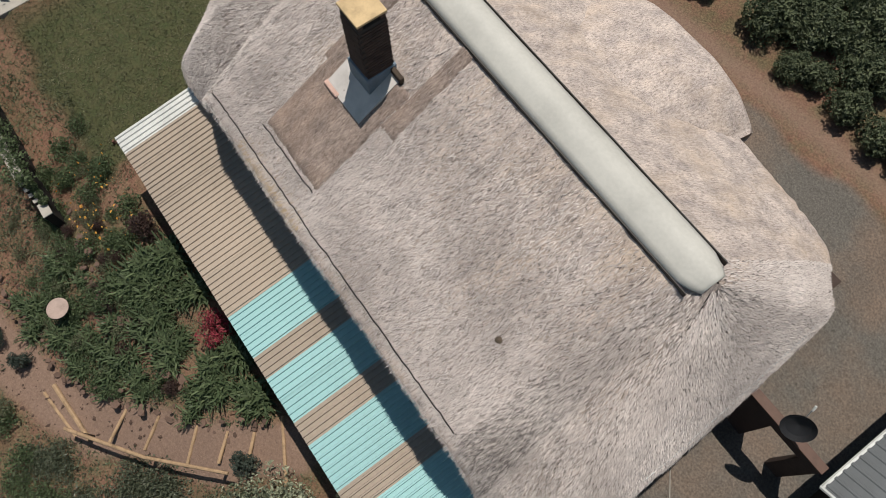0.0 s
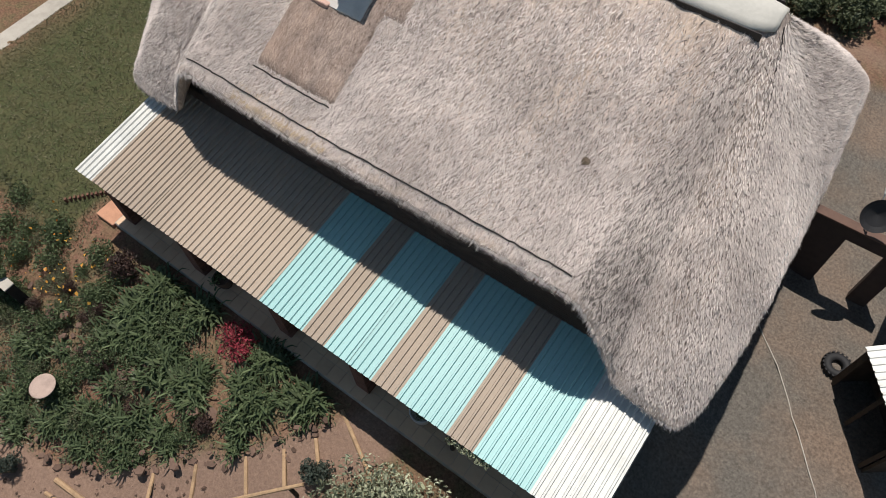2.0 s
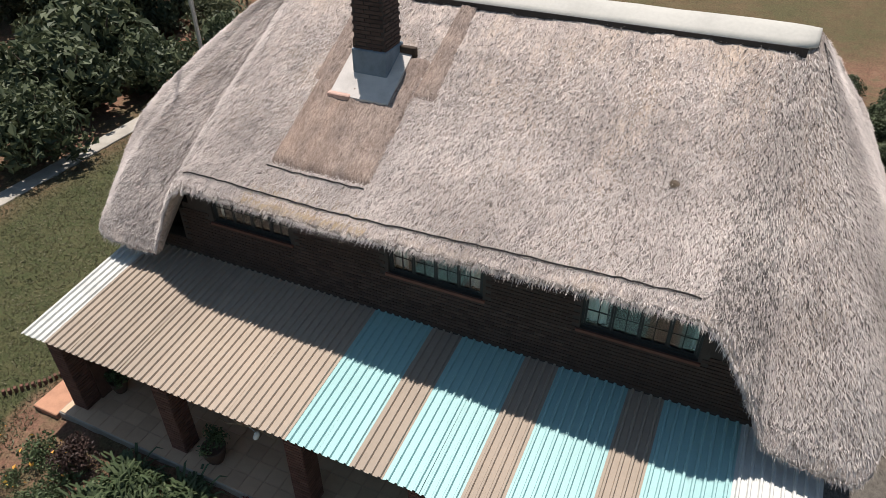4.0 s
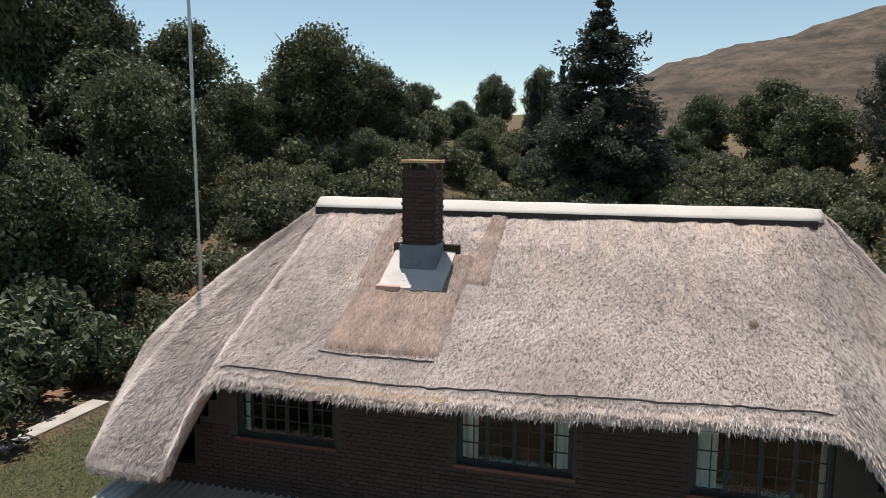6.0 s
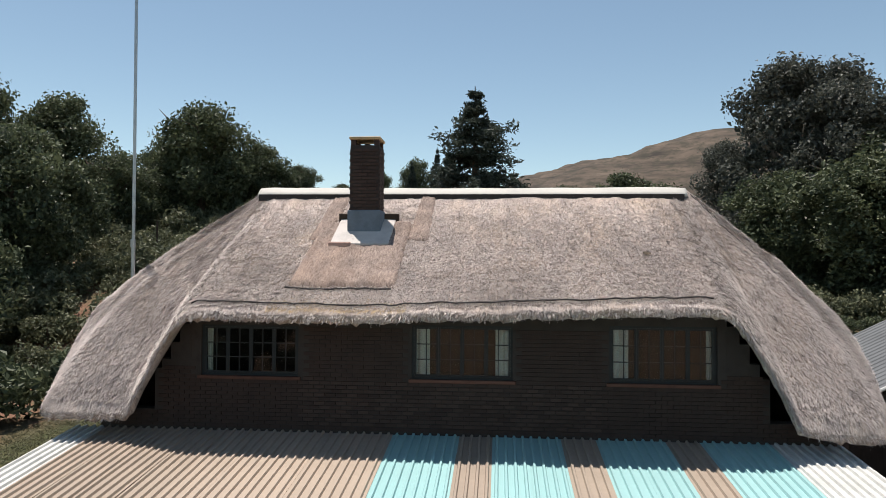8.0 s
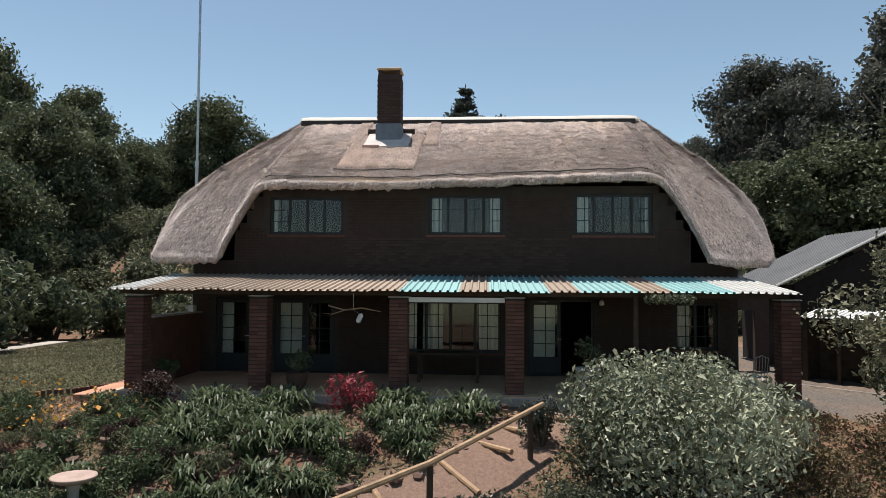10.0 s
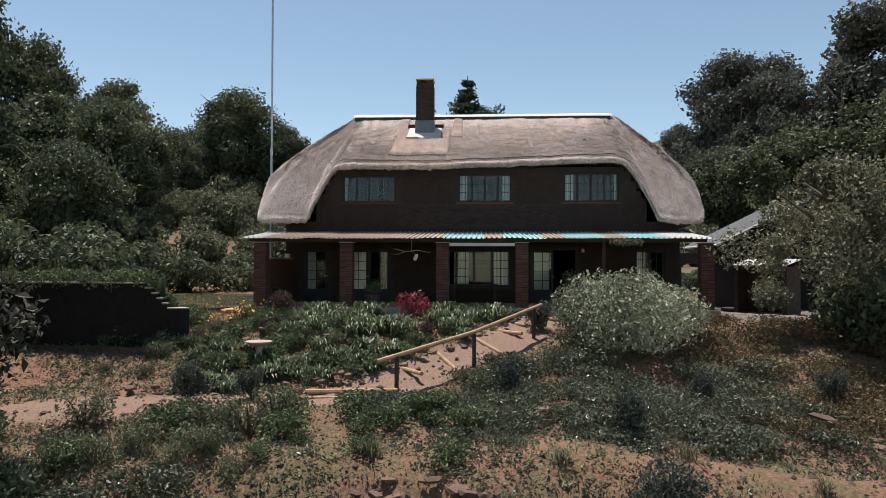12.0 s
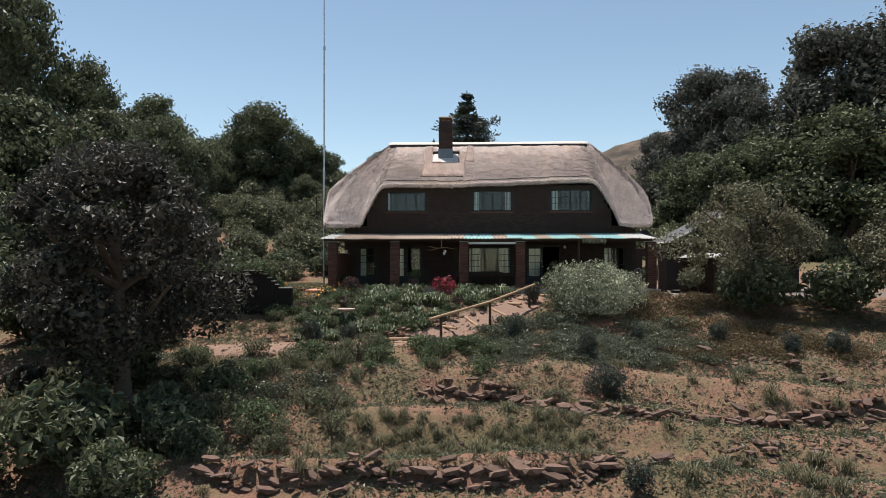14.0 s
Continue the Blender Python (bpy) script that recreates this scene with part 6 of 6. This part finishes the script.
# ---- on the verandah ----
def potted(x, y, r, h, mat, leafmat, seed, label, top=0.5):
    t = empty("potted_plant", label, "potted plant")
    part("pot", lathe([(r * 0.65, 0), (r * 0.95, h * 0.55), (r, h * 0.92), (r * 1.06, h), (r * 0.9, h), (r * 0.85, h * 0.9), (0.02, h * 0.88)], 20), mat, t, smooth=True)
    rg = np.random.default_rng(seed)
    p, d = blob_points(420, [(rg.normal() * r * 0.5, rg.normal() * r * 0.5, h + top * (0.3 + 0.5 * rg.random())) for _ in range(7)], [r * 0.65] * 7, rg, 0.6)
    scatter("foliage", *leaves(p, 0.08, d, 0.5, rng=rg), leafmat, parent=t)
    bm = bmesh.new()
    for k in range(3):
        tube(bm, [(0, 0, h * 0.85), (rg.normal() * r * 0.4, rg.normal() * r * 0.4, h + top * 0.6)], [0.015, 0.006], 5)
    part("stem", bm, M_BARK, t)
    t.location = (x, y, FLOOR_Z)
    return t


potted(-9.75, -1.15, 0.26, 0.42, M_POT, L_GARDEN, 81, "leafy plant in a dark round pot on the verandah")
potted(-13.2, -0.5, 0.2, 0.36, M_POT, L_GARDEN, 82, "small dark pot with a plant by the end wall", 0.2)
potted(-2.9, -1.0, 0.3, 0.6, M_PLASTER, L_TREE, 83, "tall pale pot with a drooping plant", 0.7)


def cafe_chair(x, y, turn, label):
    c = empty("garden_chair", label, "chair", "verandah chairs")
    part("seat", boxed(-0.2, 0.2, -0.2, 0.2, 0.43, 0.46, bevel=0.01), M_STEEL, c)
    for a, b in ((-0.18, -0.18), (0.18, -0.18), (-0.18, 0.18), (0.18, 0.18)):
        part("leg", tubed([(a, b, 0.43), (a * 1.15, b * 1.15, 0)], 0.012, 6), M_STEEL, c)
    bm = bmesh.new()
    tube(bm, [(-0.19, 0.19, 0.45), (-0.2, 0.24, 0.88), (0.0, 0.26, 0.95), (0.2, 0.24, 0.88), (0.19, 0.19, 0.45)], 0.012, 6)
    part("back_frame", bm, M_STEEL, c)
    for k in range(4):
        xx = -0.12 + 0.08 * k
        part("back_bar", tubed([(xx, 0.2, 0.46), (xx, 0.245, 0.92)], 0.007, 5), M_STEEL, c)
    c.matrix_basis = pose(x, y, FLOOR_Z, 0, 0, turn)
    return c


cafe_chair(0.9, -0.9, 200, "thin metal garden chair on the verandah")
cafe_chair(-0.9, -0.2, 160, "thin metal garden chair beside the verandah table")
tb = empty("verandah_table", "dark wooden table on the verandah", "table")
part("tabletop", boxed(-7.1, -5.4, 0.35, 1.15, 0.86, 0.9, bevel=0.01), M_TIMBER, tb)
for a in (-7.0, -5.5):
    for b in (0.43, 1.07):
        part("leg", boxed(a - 0.04, a + 0.04, b - 0.04, b + 0.04, FLOOR_Z, 0.858), M_TIMBER, tb)
hang = empty("hanging_branch", "bare driftwood branch with a pale feeder hung under the eave", "ornament")
part("branch", tubed([(-9.0, -1.25, 2.15), (-8.6, -1.27, 2.05), (-8.2, -1.25, 2.1), (-7.75, -1.27, 2.02)], [0.012, 0.02, 0.018, 0.008], 6), M_POLE, hang)
part("branch", tubed([(-8.6, -1.27, 2.05), (-8.9, -1.3, 1.95), (-9.15, -1.28, 1.98)], [0.015, 0.01, 0.005], 6), M_POLE, hang)
part("feeder", lathe([(0.02, 0), (0.06, 0.04), (0.06, 0.2), (0.02, 0.24)], 12), M_CURTAIN, hang).matrix_basis = pose(-8.3, -1.26, 1.75, 0, 25, 0)
part("cord", tubed([(-8.4, -1.26, 2.06), (-8.25, -1.26, 1.96)], 0.004, 4), M_STEEL, hang)
part("cord", tubed([(-8.4, -1.26, 2.08), (-8.4, -1.26, 2.44)], 0.004, 4), M_STEEL, hang)
creeper_p, creeper_d = blob_points(500, [(-1.6 + 0.18 * k, -1.5 + 0.03 * (k % 2), 2.38) for k in range(6)], [0.13] * 6)
scatter("eave_creeper", *leaves(creeper_p, 0.07, creeper_d), L_PALE, "pale creeper hanging at the verandah eave", "creeper")
lamp = empty("wall_lamp", "small white wall lamp under the verandah", "lamp")
part("shade", lathe([(0.03, 0), (0.07, 0.02), (0.06, 0.12), (0.02, 0.15)], 14), M_CURTAIN, lamp)
part("bracket", tubed([(0, 0.08, 0.1), (0, 0.0, 0.14)], 0.012, 6), M_FRAME, lamp)
lamp.location = (-2.1, WALL_Y - 0.1, 2.1)

# ---- floor tiles ----
tile_bm = boxed(-0.196, 0.196, -0.196, 0.196, -0.012, 0.012, bevel=0.004)
tile = part("tile", tile_bm, M_TILE, verandah)
tn = 0
for j in range(4):
    for i in range(39):
        m = pose(-13.85 + 0.4 * i, -1.4 + 0.4 * j, FLOOR_Z - 0.019 + rng.uniform(-0.001, 0.001))
        if tn == 0:
            tile.matrix_basis = m
        else:
            share(tile, m)
        tn += 1
bm = bmesh.new()
for j in range(4, 9):
    for i in range(39):
        bmesh.ops.create_grid(bm, x_segments=1, y_segments=1, size=0.196, matrix=Matrix.Translation((-13.85 + 0.4 * i, -1.4 + 0.4 * j, FLOOR_Z - 0.007)))
tagged(part("tile_rows", bm, M_TILE, verandah), "floor tiles under the verandah", kind="stuff")

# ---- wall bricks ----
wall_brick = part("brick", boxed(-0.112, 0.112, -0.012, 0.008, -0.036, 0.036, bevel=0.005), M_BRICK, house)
RV, RF = [], []
bv = np.array([(sx * 0.112, sy, sz * 0.036) for sx in (-1, 1) for sy in (-0.01, 0.008) for sz in (-1, 1)])
bf = np.array([(0, 4, 5, 1), (0, 1, 3, 2), (4, 6, 7, 5), (1, 5, 7, 3), (0, 2, 6, 4)])
nb = 0
for row in range(58):
    z = 0.22 + row * 0.0865
    for k in range(70):
        x = -13.6 + k * 0.236 + (0.118 if row % 2 else 0)
        holes = UP if z > 3.3 else LOW
        lo, hi = (-11.58, -0.62) if z > 4.25 else (-12.38, 0.22) if z > 3.3 else (-13.55, 1.5)
        if not lo < x < hi or (z > 2.6 and z < 2.98) or z > 5.15:
            continue
        if any(h[0] - 0.13 < x < h[1] + 0.13 and h[2] - 0.1 < z < h[3] + 0.05 for h in holes):
            continue
        y = WALL_Y - 0.009 + rng.uniform(-0.004, 0.003)
        if z > 3.0 and -9.3 < x < -2.9 and nb < 300:
            m = pose(x, y, z)
            if nb == 0:
                wall_brick.matrix_basis = m
            else:
                share(wall_brick, m)
            nb += 1
        else:
            RF.append(bf + 8 * len(RV))
            RV.append(bv + np.array([x, y, z]))
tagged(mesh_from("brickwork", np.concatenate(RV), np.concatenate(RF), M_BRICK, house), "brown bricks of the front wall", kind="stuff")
